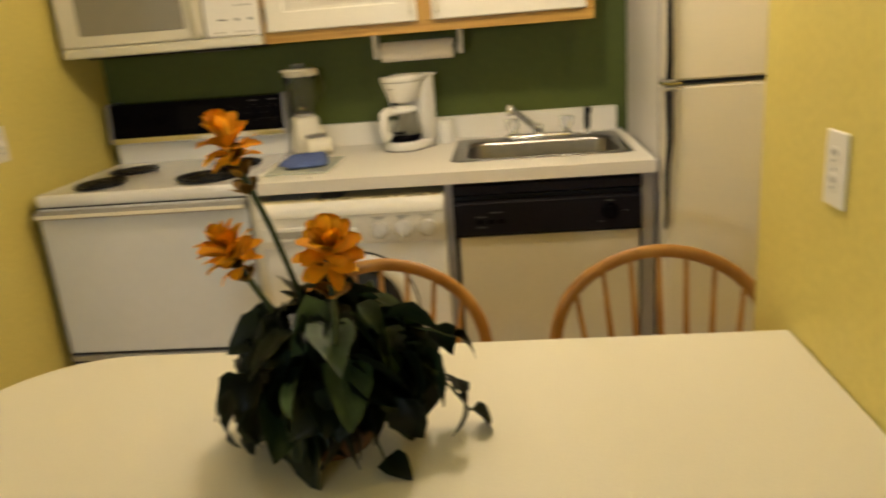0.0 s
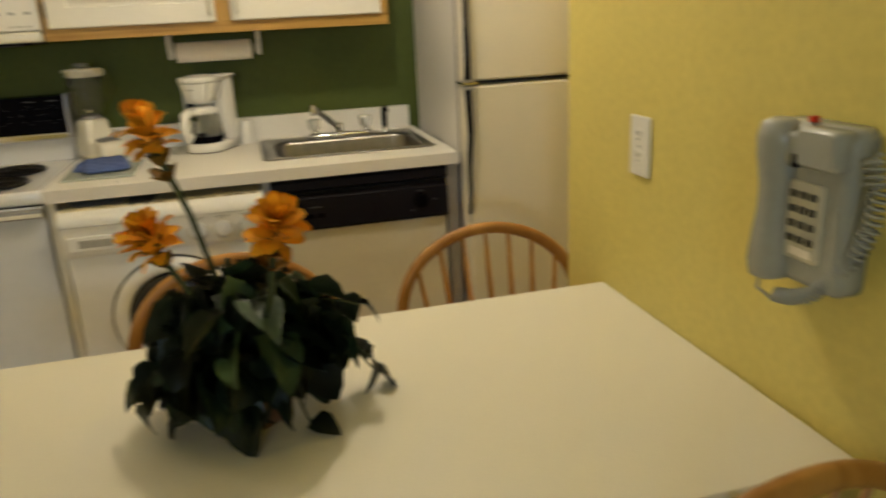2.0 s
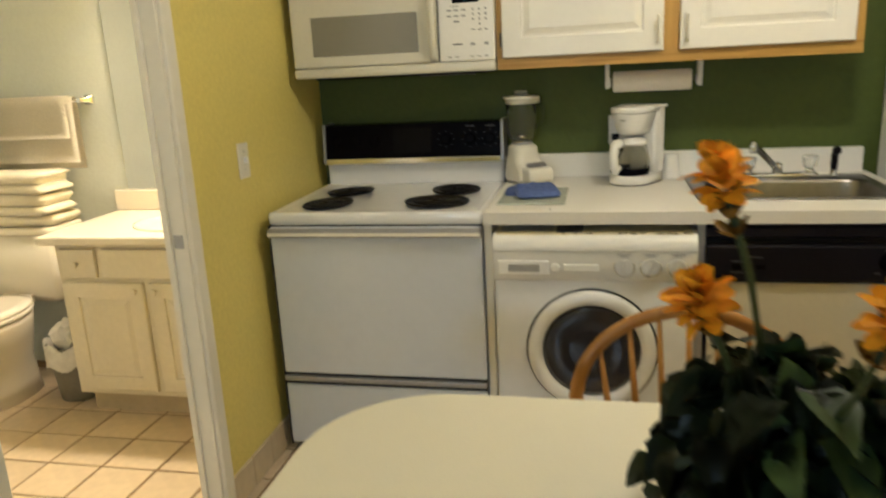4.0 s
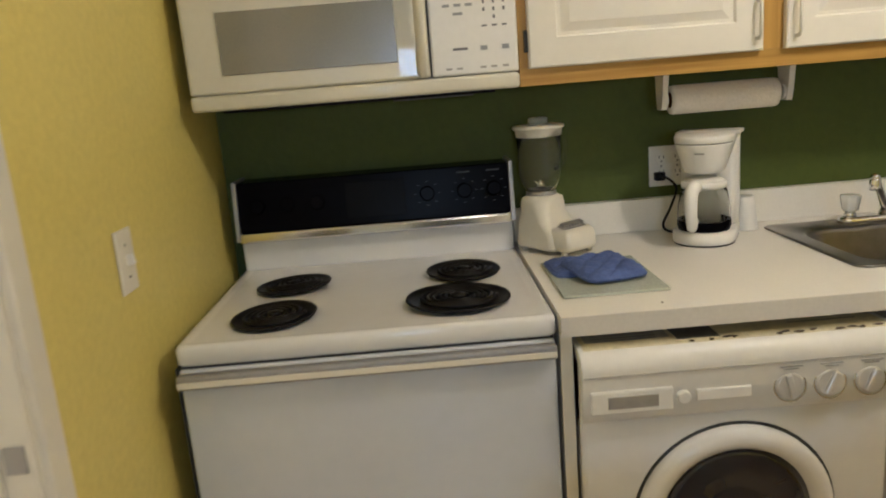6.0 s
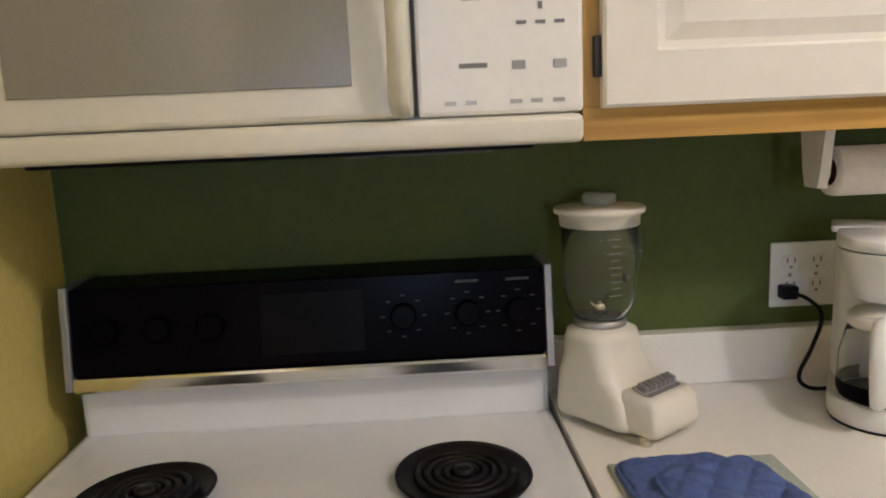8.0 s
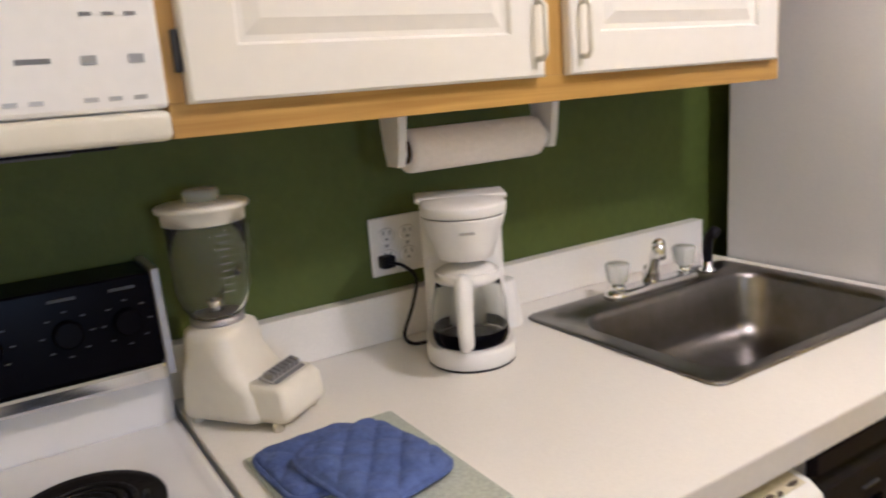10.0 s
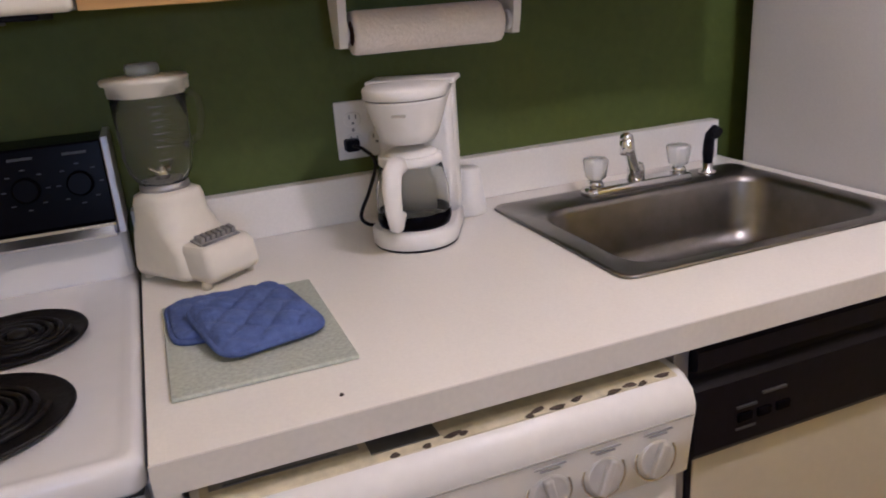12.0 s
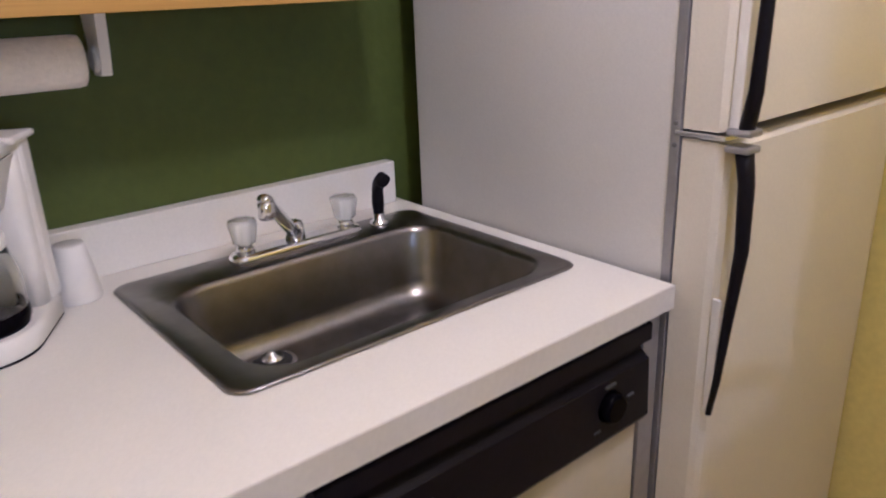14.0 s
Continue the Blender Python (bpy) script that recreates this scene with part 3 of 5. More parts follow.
def dishwasher():
    x0, x1, yf = -0.108, 0.502, 2.462
    d = thing("dishwasher", (0.197, 2.75, 0), "built-in dishwasher with a black control panel", "dishwasher")
    part("tub", box(x0, x1, yf + 0.03, 3.05, 0, 0.74, 0.003), GASKET, d)
    part("door_panel", box(x0 + 0.012, x1 - 0.006, yf + 0.004, yf + 0.03, 0.11, 0.686, 0.003), DISHPANEL, d, "cream door panel")
    part("edge_strip", box(x0, x0 + 0.011, yf + 0.002, yf + 0.03, 0.11, 0.686, 0.002), BLACKPLASTIC, d)
    prof = [(0.03, 0.690), (-0.008, 0.690), (-0.014, 0.700), (-0.010, 0.800), (0.006, 0.812), (0.008, 0.824), (-0.012, 0.834), (-0.012, 0.862), (0.0, 0.868), (0.03, 0.868)]
    bm = loft([[Vector((x, yf + dy, z)) for dy, z in prof] for x in (x0, x1)])
    smooth(bm, False)
    c = part("control_panel", bm, BLACKPLASTIC, d, "black control panel with a latch groove")
    part("dial", turned(lathe(0, 0, [(0.027, 0), (0.024, 0.014), (0.02, 0.017)], 24), pose(x1 - 0.10, yf - 0.012, 0.755, 90, 0, 0)), BLACKGLOSS, c, "black cycle dial")
    for cx, cz, w in ((x0 + 0.09, 0.757, 0.018), (x0 + 0.14, 0.77, 0.022), (x0 + 0.09, 0.722, 0.018), (x1 - 0.10, 0.79, 0.012), (x1 - 0.05, 0.755, 0.008), (x1 - 0.13, 0.722, 0.008)):
        part("lettering", box(cx - w, cx + w, yf - 0.0150, yf - 0.005, cz - 0.0018, cz + 0.0018), FAINT, c)
    for j in range(3):
        part("button", box(x0 + 0.075 + j * 0.035, x0 + 0.10 + j * 0.035, yf - 0.017, yf - 0.004, 0.733, 0.747, 0.002), BLACKGLOSS, c)
    part("toe_kick", box(x0, x1, yf + 0.05, yf + 0.07, 0, 0.108), BLACKPLASTIC, d)


dishwasher()


def sink():
    s = thing("sink", (0.19, 2.84, 0.765), "stainless steel drop-in kitchen sink", "sink")
    cx, hx = 0.1935, 0.3135
    lps = [rrect(cx, 2.8375, hx - 0.002, 0.2355, 0.03, 0.9155), rrect(cx, 2.8375, hx, 0.2375, 0.03, 0.9175), rrect(cx, 2.8375, hx - 0.004, 0.2335, 0.028, 0.9205), rrect(cx, 2.8375, hx - 0.012, 0.2255, 0.026, 0.919)]
    bx, by = 0.271, 0.172
    yb, cx = 2.806, 0.204
    lps += [rrect(cx, yb, bx + 0.006, by + 0.006, 0.07, 0.919), rrect(cx, yb, bx, by, 0.068, 0.915), rrect(cx, yb, bx - 0.004, by - 0.004, 0.066, 0.905), rrect(cx, yb, bx - 0.016, by - 0.016, 0.065, 0.81), rrect(cx, yb, bx - 0.026, by - 0.026, 0.062, 0.785), rrect(cx, yb, bx - 0.045, by - 0.045, 0.055, 0.772), rrect(cx, yb, bx - 0.075, by - 0.075, 0.05, 0.768), rrect(cx, yb, 0.06, 0.05, 0.04, 0.766)]
    part("basin", loft(lps, caps=(False, True)), STEEL, s)
    dx, dy = 0.078, 2.915
    dr2 = part("drain", lathe(dx, dy, [(0.044, 0.7695), (0.044, 0.773), (0.036, 0.7735), (0.030, 0.771), (0.006, 0.7705)], 28), CHROME, s, "chrome drain ring")
    part("drain_cup", lathe(dx, dy, [(0.034, 0.7736), (0.033, 0.7744), (0.02, 0.7746)], 24), GASKET, dr2)
    part("stopper", lathe(dx, dy, [(0.020, 0.7746), (0.020, 0.780), (0.010, 0.783), (0.006, 0.79), (0.003, 0.792)], 20), CHROME, dr2)


sink()
FY = 3.028
fa = thing("faucet", (0.21, FY, 0.919), "chrome two-handle faucet with clear acrylic knobs", "faucet")
part("base_plate", loft([rrect(0.21, FY, 0.135 - i, 0.026 - i, 0.024 - i, z, 6) for i, z in ((0, 0.919), (0, 0.928), (0.004, 0.934), (0.010, 0.936))]), CHROME, fa)
root, tip = Vector((0.203, FY, 0.950)), Vector((0.100, FY - 0.116, 1.052))
part("spout_post", lathe(0.205, FY, [(0.019, 0.932), (0.018, 0.960), (0.015, 0.970), (0.006, 0.973)], 20), CHROME, fa)
run = (tip - root).normalized()
part("spout", tube([root, root.lerp(tip, 0.25), root.lerp(tip, 0.85), tip, tip + run * 0.008, tip + run * 0.010 + Vector((0, 0, -0.008))], [0.0135, 0.012, 0.0105, 0.0125, 0.013, 0.011], 14), CHROME, fa)
part("aerator", lathe(tip.x - 0.004, tip.y - 0.005, [(0.0125, 1.026), (0.0135, 1.030), (0.0135, 1.050), (0.011, 1.056)], 16), CHROME, fa)
for hx in (0.105, 0.315):
    part("handle_base", lathe(hx, FY, [(0.018, 0.932), (0.016, 0.945), (0.011, 0.950)], 20), CHROME, fa)
    n = 24
    lps = []
    for r, z in ((0.014, 0.950), (0.020, 0.955), (0.0225, 0.972), (0.0255, 0.990), (0.023, 0.995), (0.012, 0.996)):
        lps.append([Vector((hx + r * (1 + 0.07 * math.cos(8 * a)) * math.cos(a), FY + r * (1 + 0.07 * math.cos(8 * a)) * math.sin(a), z)) for a in [i * 2 * math.pi / 32 for i in range(32)]])
    part("acrylic_knob", loft(lps), ACRYLIC, fa, "clear faceted acrylic knob")
sprayer = thing("sink_sprayer", (0.395, FY, 0.919), "black pull-out sink sprayer in a chrome collar", "sprayer")
part("collar", lathe(0.395, FY, [(0.020, 0.919), (0.019, 0.926), (0.012, 0.930), (0.011, 0.944)], 20), CHROME, sprayer)
part("grip", tube([(0.395, FY, 0.94), (0.395, FY, 0.965), (0.395, FY - 0.001, 0.99), (0.395, FY - 0.005, 1.005), (0.396, FY - 0.018, 1.015), (0.397, FY - 0.026, 1.012)], [0.010, 0.0125, 0.0115, 0.012, 0.0155, 0.0135], 14), BLACKPLASTIC, sprayer)


def fridge():
    x0, x1 = 0.560, 1.172
    f = thing("refrigerator", (0.866, 2.78, 0), "cream top-freezer refrigerator with long dark handles", "refrigerator")
    part("cabinet", box(x0, x1, 2.474, 3.10, 0.03, 1.66, 0.006), FRIDGESIDE, f, "white cabinet side")
    part("gasket", box(x0 + 0.012, x1 - 0.012, 2.458, 2.476, 0.08, 1.65), GASKET, f)
    for nm, z0, z1 in (("freezer_door", 1.158, 1.668), ("door", 0.085, 1.144)):
        lps = []
        for i, y in ((0.0, 2.459), (0.0, 2.402), (0.004, 2.391), (0.014, 2.384), (0.03, 2.382)):
            lps.append([Vector((x0 + i, y, z0 + min(i, 0.008))), Vector((x1 - i, y, z0 + min(i, 0.008))), Vector((x1 - i, y, z1 - min(i, 0.008))), Vector((x0 + i, y, z1 - min(i, 0.008)))])
        d = part(nm, smooth(loft(lps), False), FRIDGEWHITE, f)
        if nm == "freezer_door":
            pts = [(0.564, 2.362, 1.165), (0.564, 2.354, 1.22), (0.562, 2.350, 1.35), (0.564, 2.356, 1.50), (0.560, 2.376, 1.60)]
            rad = [0.0105, 0.0095, 0.0085, 0.008, 0.006]
        else:
            pts = [(0.564, 2.362, 1.138), (0.564, 2.354, 1.09), (0.567, 2.352, 0.99), (0.560, 2.358, 0.88), (0.564, 2.368, 0.77), (0.562, 2.376, 0.705)]
            rad = [0.012, 0.011, 0.0095, 0.0075, 0.0055, 0.0045]
        h = part("handle", tube(pts, rad, 10, flat=1.1), BLACKPLASTIC, d, "long dark brown plastic handle")
        part("handle_grip_back", box(0.5615, 0.566, 2.372, 2.388, min(p[2] for p in pts), min(p[2] for p in pts) + 0.20, 0.003), WHITEPLASTIC, d)
        ez = 1.164 if nm == "freezer_door" else 1.140
        part("handle_bracket", box(0.550, 0.584, 2.348, 2.386, ez - 0.006, ez + 0.004, 0.003), STRIP, d, "chrome handle bracket")
    part("hinge", box(x0 - 0.004, x0 + 0.05, 2.388, 2.47, 1.147, 1.155, 0.001), CHROME, f)
    part("edge_trim", box(x0 - 0.003, x0 + 0.006, 2.462, 2.478, 0.06, 1.655, 0.001), STRIP, f)
    part("screw", turned(lathe(0, 0, [(0.004, 0), (0.003, 0.002)], 8), pose(x0 - 0.003, 2.47, 1.165, 0, -90, 0)), PRINT, f)
    part("screw", turned(lathe(0, 0, [(0.004, 0), (0.003, 0.002)], 8), pose(x0 - 0.003, 2.47, 1.132, 0, -90, 0)), PRINT, f)
    part("toe_grille", box(x0 + 0.01, x1 - 0.01, 2.44, 2.47, 0.0, 0.075, 0.003), BLACKPLASTIC, f)


fridge()
fl = thing("magnet_flyer", (0.672, 2.381, 1.425), "small printed flyer held on the freezer door", "flyer")
part("sheet", box(0.615, 0.735, 2.3795, 2.3815, 1.425, 1.52), PAPER, fl)
part("print_bar", box(0.62, 0.68, 2.3785, 2.3797, 1.430, 1.442), FLYBLUE, fl)
part("print_bar", box(0.68, 0.735, 2.3785, 2.3797, 1.428, 1.447), FLYYELLOW, fl)
part("print_bar", box(0.625, 0.66, 2.3785, 2.3797, 1.455, 1.49), FLYBLUE, fl)
part("print_bar", box(0.70, 0.73, 2.3785, 2.3797, 1.46, 1.50), FLYYELLOW, fl)


def upper_cabinet():
    x0, x1, yf, z0, z1 = -0.793, 0.412, 2.874, 1.352, 2.12
    c = thing("upper_cabinet", (-0.19, 3.03, z0), "oak wall cabinet with white raised-panel doors", "cabinet")
    part("carcass", box(x0 + 0.002, x1 - 0.002, yf + 0.019, YN - 0.001, z0 + 0.004, z1), OAK, c)
    for a, b in ((x0, x0 + 0.035), (-0.222, -0.160), (x1 - 0.035, x1)):
        part("stile", box(a, b, yf, yf + 0.018, z0 + 0.042, z1 - 0.04, 0.001), OAKUP, c)
    for a, b in ((z0, z0 + 0.042), (z1 - 0.04, z1)):
        part("rail", box(x0, x1, yf - 0.0005, yf + 0.0185, a, b, 0.001), OAK, c)
    for a, b, px in ((-0.772, -0.219, -0.236), (-0.165, 0.382, -0.143)):
        d = part("door", raised_door(a, b, z0 + 0.040, z1 - 0.02, yf - 0.021, 0.020, 0.066), CABWHITE, c, "white raised-panel door")
        p0 = yf - 0.021
        part("pull", tube([(px, p0 + 0.002, 1.420), (px, p0 - 0.014, 1.420), (px, p0 - 0.022, 1.428), (px, p0 - 0.022, 1.497), (px, p0 - 0.014, 1.505), (px, p0 + 0.002, 1.505)], 0.0045, 8), MWPLASTIC, d, "small cream wire pull")
    part("hinge_barrel", box(x0 + 0.012, x0 + 0.022, yf - 0.012, yf, 1.43, 1.48, 0.002), GASKET, c)
    o = thing("over_range_cabinet", (-1.18, 3.03, 1.69), "short oak cabinet above the microwave", "cabinet")
    part("carcass", box(-1.595, x0 - 0.003, yf + 0.019, YN - 0.001, 1.69, z1), OAK, o)
    part("face_frame", box(-1.595, x0 - 0.003, yf, yf + 0.0185, 1.685, z1, 0.001), OAK, o)
    part("door", raised_door(-1.57, -1.20, 1.72, z1 - 0.02, yf - 0.021, 0.020, 0.06), CABWHITE, o)
    part("door", raised_door(-1.19, -0.82, 1.72, z1 - 0.02, yf - 0.021, 0.020, 0.06), CABWHITE, o)


upper_cabinet()


def microwave():
    x0, x1, yf, z0, z1 = -1.565, -0.797, 2.85, 1.352, 1.682
    m = thing("microwave_oven", (-1.18, 3.0, z0), "almond over-the-range microwave oven", "microwave")
    part("body", box(x0 + 0.006, x1 - 0.004, yf + 0.04, YN - 0.001, z0 + 0.004, z1, 0.004), MWPLASTIC, m)
    part("underside", box(x0 + 0.05, x1 - 0.05, yf + 0.08, YN - 0.03, z0 - 0.008, z0 + 0.006, 0.003), BLACKPLASTIC, m)
    part("lamp_cover", box(-1.10, -0.90, yf + 0.10, yf + 0.17, z0 - 0.012, z0 - 0.007, 0.002), GREYSTICKER, m)
    part("bottom_lip", smooth(box(x0, x1, yf - 0.004, yf + 0.05, z0, z0 + 0.036, 0.009, seg=3)), MWPLASTIC, m)
    d = part("door", box(x0, -1.003, yf, yf + 0.04, z0 + 0.0375, z1, 0.008, seg=3), MWPLASTIC, m, "almond microwave door")
    part("window", box(-1.482, -1.077, yf - 0.0035, yf + 0.004, 1.431, 1.571, 0.001), MWGLASS, d, "grey mesh window")
    part("handle", tube([(-1.022, yf + 0.004, 1.40), (-1.022, yf - 0.018, 1.415), (-1.020, yf - 0.030, 1.48), (-1.020, yf - 0.033, 1.54), (-1.020, yf - 0.030, 1.60), (-1.022, yf - 0.016, 1.665), (-1.022, yf + 0.004, 1.675)], 0.011, 10, flat=1.4), MWPLASTIC, d, "curved vertical handle")
    c = part("control_panel", box(-1.000, x1, yf, yf + 0.04, z0 + 0.0375, z1, 0.006), WHITEPLASTIC, m, "white keypad panel")
    part("display", box(-0.945, -0.850, yf - 0.002, yf + 0.004, 1.590, 1.625, 0.001), BLACKGLOSS, c, "black clock display")
    cu = bpy.data.curves.new("digits", "FONT")
    cu.body, cu.size, cu.extrude = "2:19", 0.017, 0.0004
    dg = new("digits", cu)
    dg.data.materials.append(DISPLAY)
    dg.matrix_world = pose(-0.905 - m.location.x, yf - 0.003 - m.location.y, 1.60 - m.location.z, 90, 0, 0)
    dg.parent = c
    dot = PRINT
    def key(cx, cz, w, h, mm=dot):
        part("key", box(cx - w, cx + w, yf - 0.0012, yf + 0.003, cz - h, cz + h), mm, c)
    key(-0.938, 1.580, 0.014, 0.0015)
    for r, cz in enumerate((1.566, 1.546)):
        for cx in (-0.958, -0.932, -0.906):
            key(cx, cz, 0.008, 0.0032, PALEPRINT)
    key(-0.932, 1.527, 0.011, 0.003, PALEPRINT)
    for r in range(4):
        for k in range(3):
            if r < 3 or k == 1:
                key(-0.872 + k * 0.023, 1.567 - r * 0.017, 0.0025, 0.004)
    for k in range(3):
        key(-0.872 + k * 0.023, 1.497, 0.006, 0.002)
    for cx in (-0.876, -0.826):
        key(cx, 1.448, 0.008, 0.005, PALEPRINT)
    part("logo", box(-0.948, -0.914, yf - 0.0012, yf + 0.003, 1.446, 1.4515), PRINT, c)
    for cx in (-0.96, -0.935, -0.88, -0.855, -0.828):
        key(cx, 1.405, 0.007, 0.0025, STICKER)
    part("seam", box(-1.0035, -0.9995, yf + 0.002, yf + 0.03, z0 + 0.04, z1), GASKET, m)
    part("top_grille", box(x0 + 0.004, x1 - 0.004, yf + 0.01, yf + 0.05, z1, z1 + 0.004), BLACKPLASTIC, m)


microwave()

# paper towel holder and roll
TY, TZ = 3.03, 1.285
th = thing("paper_towel_holder", (-0.245, TY, 1.25), "white plastic paper towel holder under the cabinet", "towel holder")
for a, b in ((-0.412, -0.397), (-0.085, -0.070)):
    bm = loft([[Vector((x, TY + dy, z)) for dy, z in ((-0.035, 1.356), (0.035, 1.356), (0.026, 1.29), (0.018, 1.262), (-0.018, 1.262), (-0.026, 1.29))] for x in (a, b)])
    smooth(bm, False)
    part("bracket", bm, WHITEPLASTIC, th)
    part("boss", turned(lathe(0, 0, [(0.02, 0), (0.016, 0.006)], 16), pose(b if a < -0.2 else a, TY, TZ, 0, 90 if a < -0.2 else -90, 0)), WHITEPLASTIC, th)
part("mounting_plate", box(-0.412, -0.070, TY - 0.03, TY + 0.03, 1.351, 1.3555, 0.001), WHITEPLASTIC, th)
roll = thing("paper_towel_roll", (-0.245, TY, 1.25), "partly used white paper towel roll", "paper towel")
part("paper", turned(loft([ring(0, 0, r, z, 32) for r, z in ((0.021, -0.14), (0.036, -0.139), (0.0375, -0.13), (0.0375, 0.13), (0.036, 0.139), (0.021, 0.14))], caps=(False, False)), pose(-0.245, TY, TZ, 0, 90, 0)), PAPER, roll)
part("core", turned(loft([ring(0, 0, r, z, 24) for r, z in ((0.0215, -0.139), (0.0215, 0.139), (0.019, 0.139), (0.019, -0.139))], closed=True), pose(-0.245, TY, TZ, 0, 90, 0)), BASKET, roll)
part("loose_edge", box(-0.384, -0.106, TY + 0.036, TY + 0.0385, 1.262, TZ, 0.0005), PAPER, roll)


# ---- things on the counter ----
def blender():
    cx, cy, z = -0.719, 3.033, 0.915
    b = thing("blender", (cx, cy, z), "cream push-button blender with a clear jar", "blender")
    turn = pose(cx, cy, z, 0, 0, 36)
    slim = Matrix.Diagonal((0.74, 0.73, 1, 1))
    def put(name, bm, m, par, label=""):
        if name in ("motor_base", "control_nose", "button_plate", "button", "button_legend", "foot"):
            turned(bm, slim)
        return part(name, turned(bm, turn), m, par, label)
    base = put("motor_base", loft([rrect(0, dy, hx, hy, r, zz, 6) for dy, hx, hy, r, zz in ((-0.012, 0.082, 0.098, 0.03, 0.012), (-0.012, 0.086, 0.102, 0.034, 0.022), (-0.008, 0.083, 0.096, 0.034, 0.055), (0.012, 0.078, 0.076, 0.036, 0.080), (0.018, 0.073, 0.067, 0.045, 0.105), (0.020, 0.074, 0.069, 0.055, 0.130), (0.020, 0.070, 0.066, 0.055, 0.142), (0.020, 0.054, 0.052, 0.05, 0.149))]), CREAMPLASTIC, b, "cream sculpted motor base")
    put("control_nose", loft([rrect(0, dy, hx, hy, 0.014, zz, 4) for dy, hx, hy, zz in ((-0.128, 0.070, 0.040, 0.014), (-0.130, 0.074, 0.044, 0.024), (-0.124, 0.072, 0.044, 0.058), (-0.115, 0.066, 0.036, 0.070))]), CREAMPLASTIC, base)
    put("button_plate", turned(box(-0.055, 0.055, -0.026, 0.022, 0, 0.003, 0.001), pose(0, -0.122, 0.071, 12, 0, 0)), STICKER, base, "metallic button plate")
    for j in range(7):
        put("button", turned(box(-0.0055, 0.0055, -0.008, 0.014, 0, 0.010, 0.0015), pose(-0.044 + j * 0.0147, -0.122, 0.073, 12, 0, 0)), STRIP, base)
    put("button_legend", turned(box(-0.05, 0.05, -0.021, -0.012, 0, 0.0012), pose(0, -0.122, 0.0738, 12, 0, 0)), PRINT, base)
    for sx, sy in ((-1, -1), (1, -1), (-1, 1), (1, 1)):
        put("foot", lathe(sx * 0.062, -0.045 + sy * 0.095 if sy < 0 else 0.06, [(0.011, 0), (0.012, 0.014)], 12), CREAMPLASTIC, base)
    oy = 0.018
    def wavy(r, zz, n=48):
        return [Vector((r * (1 + 0.02 * math.cos(4 * a)) * math.cos(a), oy + r * (1 + 0.02 * math.cos(4 * a)) * math.sin(a), zz)) for a in [i * 2 * math.pi / n for i in range(n)]]
    jar = put("jar", loft([wavy(r, zz) for r, zz in ((0.034, 0.156), (0.041, 0.162), (0.051, 0.18), (0.057, 0.205), (0.0585, 0.26), (0.0600, 0.318), (0.0575, 0.318), (0.056, 0.26), (0.0545, 0.205), (0.0485, 0.182), (0.038, 0.166), (0.030, 0.161))], caps=(False, False)), JARGLASS, b, "clear ribbed glass jar")
    put("jar_handle", tube([(0.060, oy, 0.295), (0.085, oy, 0.297), (0.100, oy, 0.285), (0.101, oy, 0.25), (0.090, oy, 0.222), (0.060, oy, 0.208)], 0.006, 10), JARGLASS, jar)
    for j in range(9):
        zz = 0.205 + j * 0.0105
        w = 0.006 if j % 2 else 0.010
        put("graduation_mark", turned(box(-w, w, -0.0604, -0.0592, zz, zz + 0.0009), Matrix.Translation((0, oy, 0)) @ pose(0, 0, 0, 0, 0, -28)), LIGHTPRINT, jar)
    put("jar_collar", lathe(0, oy, [(0.040, 0.148), (0.041, 0.151), (0.040, 0.158), (0.035, 0.161)], 32), STRIP, b, "metal jar collar")
    put("blade", tube([(-0.028, oy - 0.006, 0.188), (-0.01, oy, 0.178), (0.012, oy, 0.178), (0.030, oy + 0.006, 0.190)], [0.003, 0.006, 0.006, 0.003], 6, flat=0.4), CHROME, b, "steel blade")
    put("blade_hub", lathe(0, oy, [(0.012, 0.164), (0.011, 0.176), (0.006, 0.186)], 12), CHROME, b)
    lid = put("lid", lathe(0, oy, [(0.057, 0.303), (0.060, 0.305), (0.0615, 0.322), (0.068, 0.324), (0.069, 0.330), (0.066, 0.333), (0.03, 0.336)], 40), CREAMPLASTIC, b, "cream plastic lid")
    put("lid_cap", lathe(0, oy, [(0.026, 0.335), (0.027, 0.350), (0.023, 0.354)], 24), ACRYLIC, lid)
    put("lid_tab", box(0.055, 0.078, oy - 0.014, oy + 0.014, 0.304, 0.331, 0.005), CREAMPLASTIC, lid)


blender()


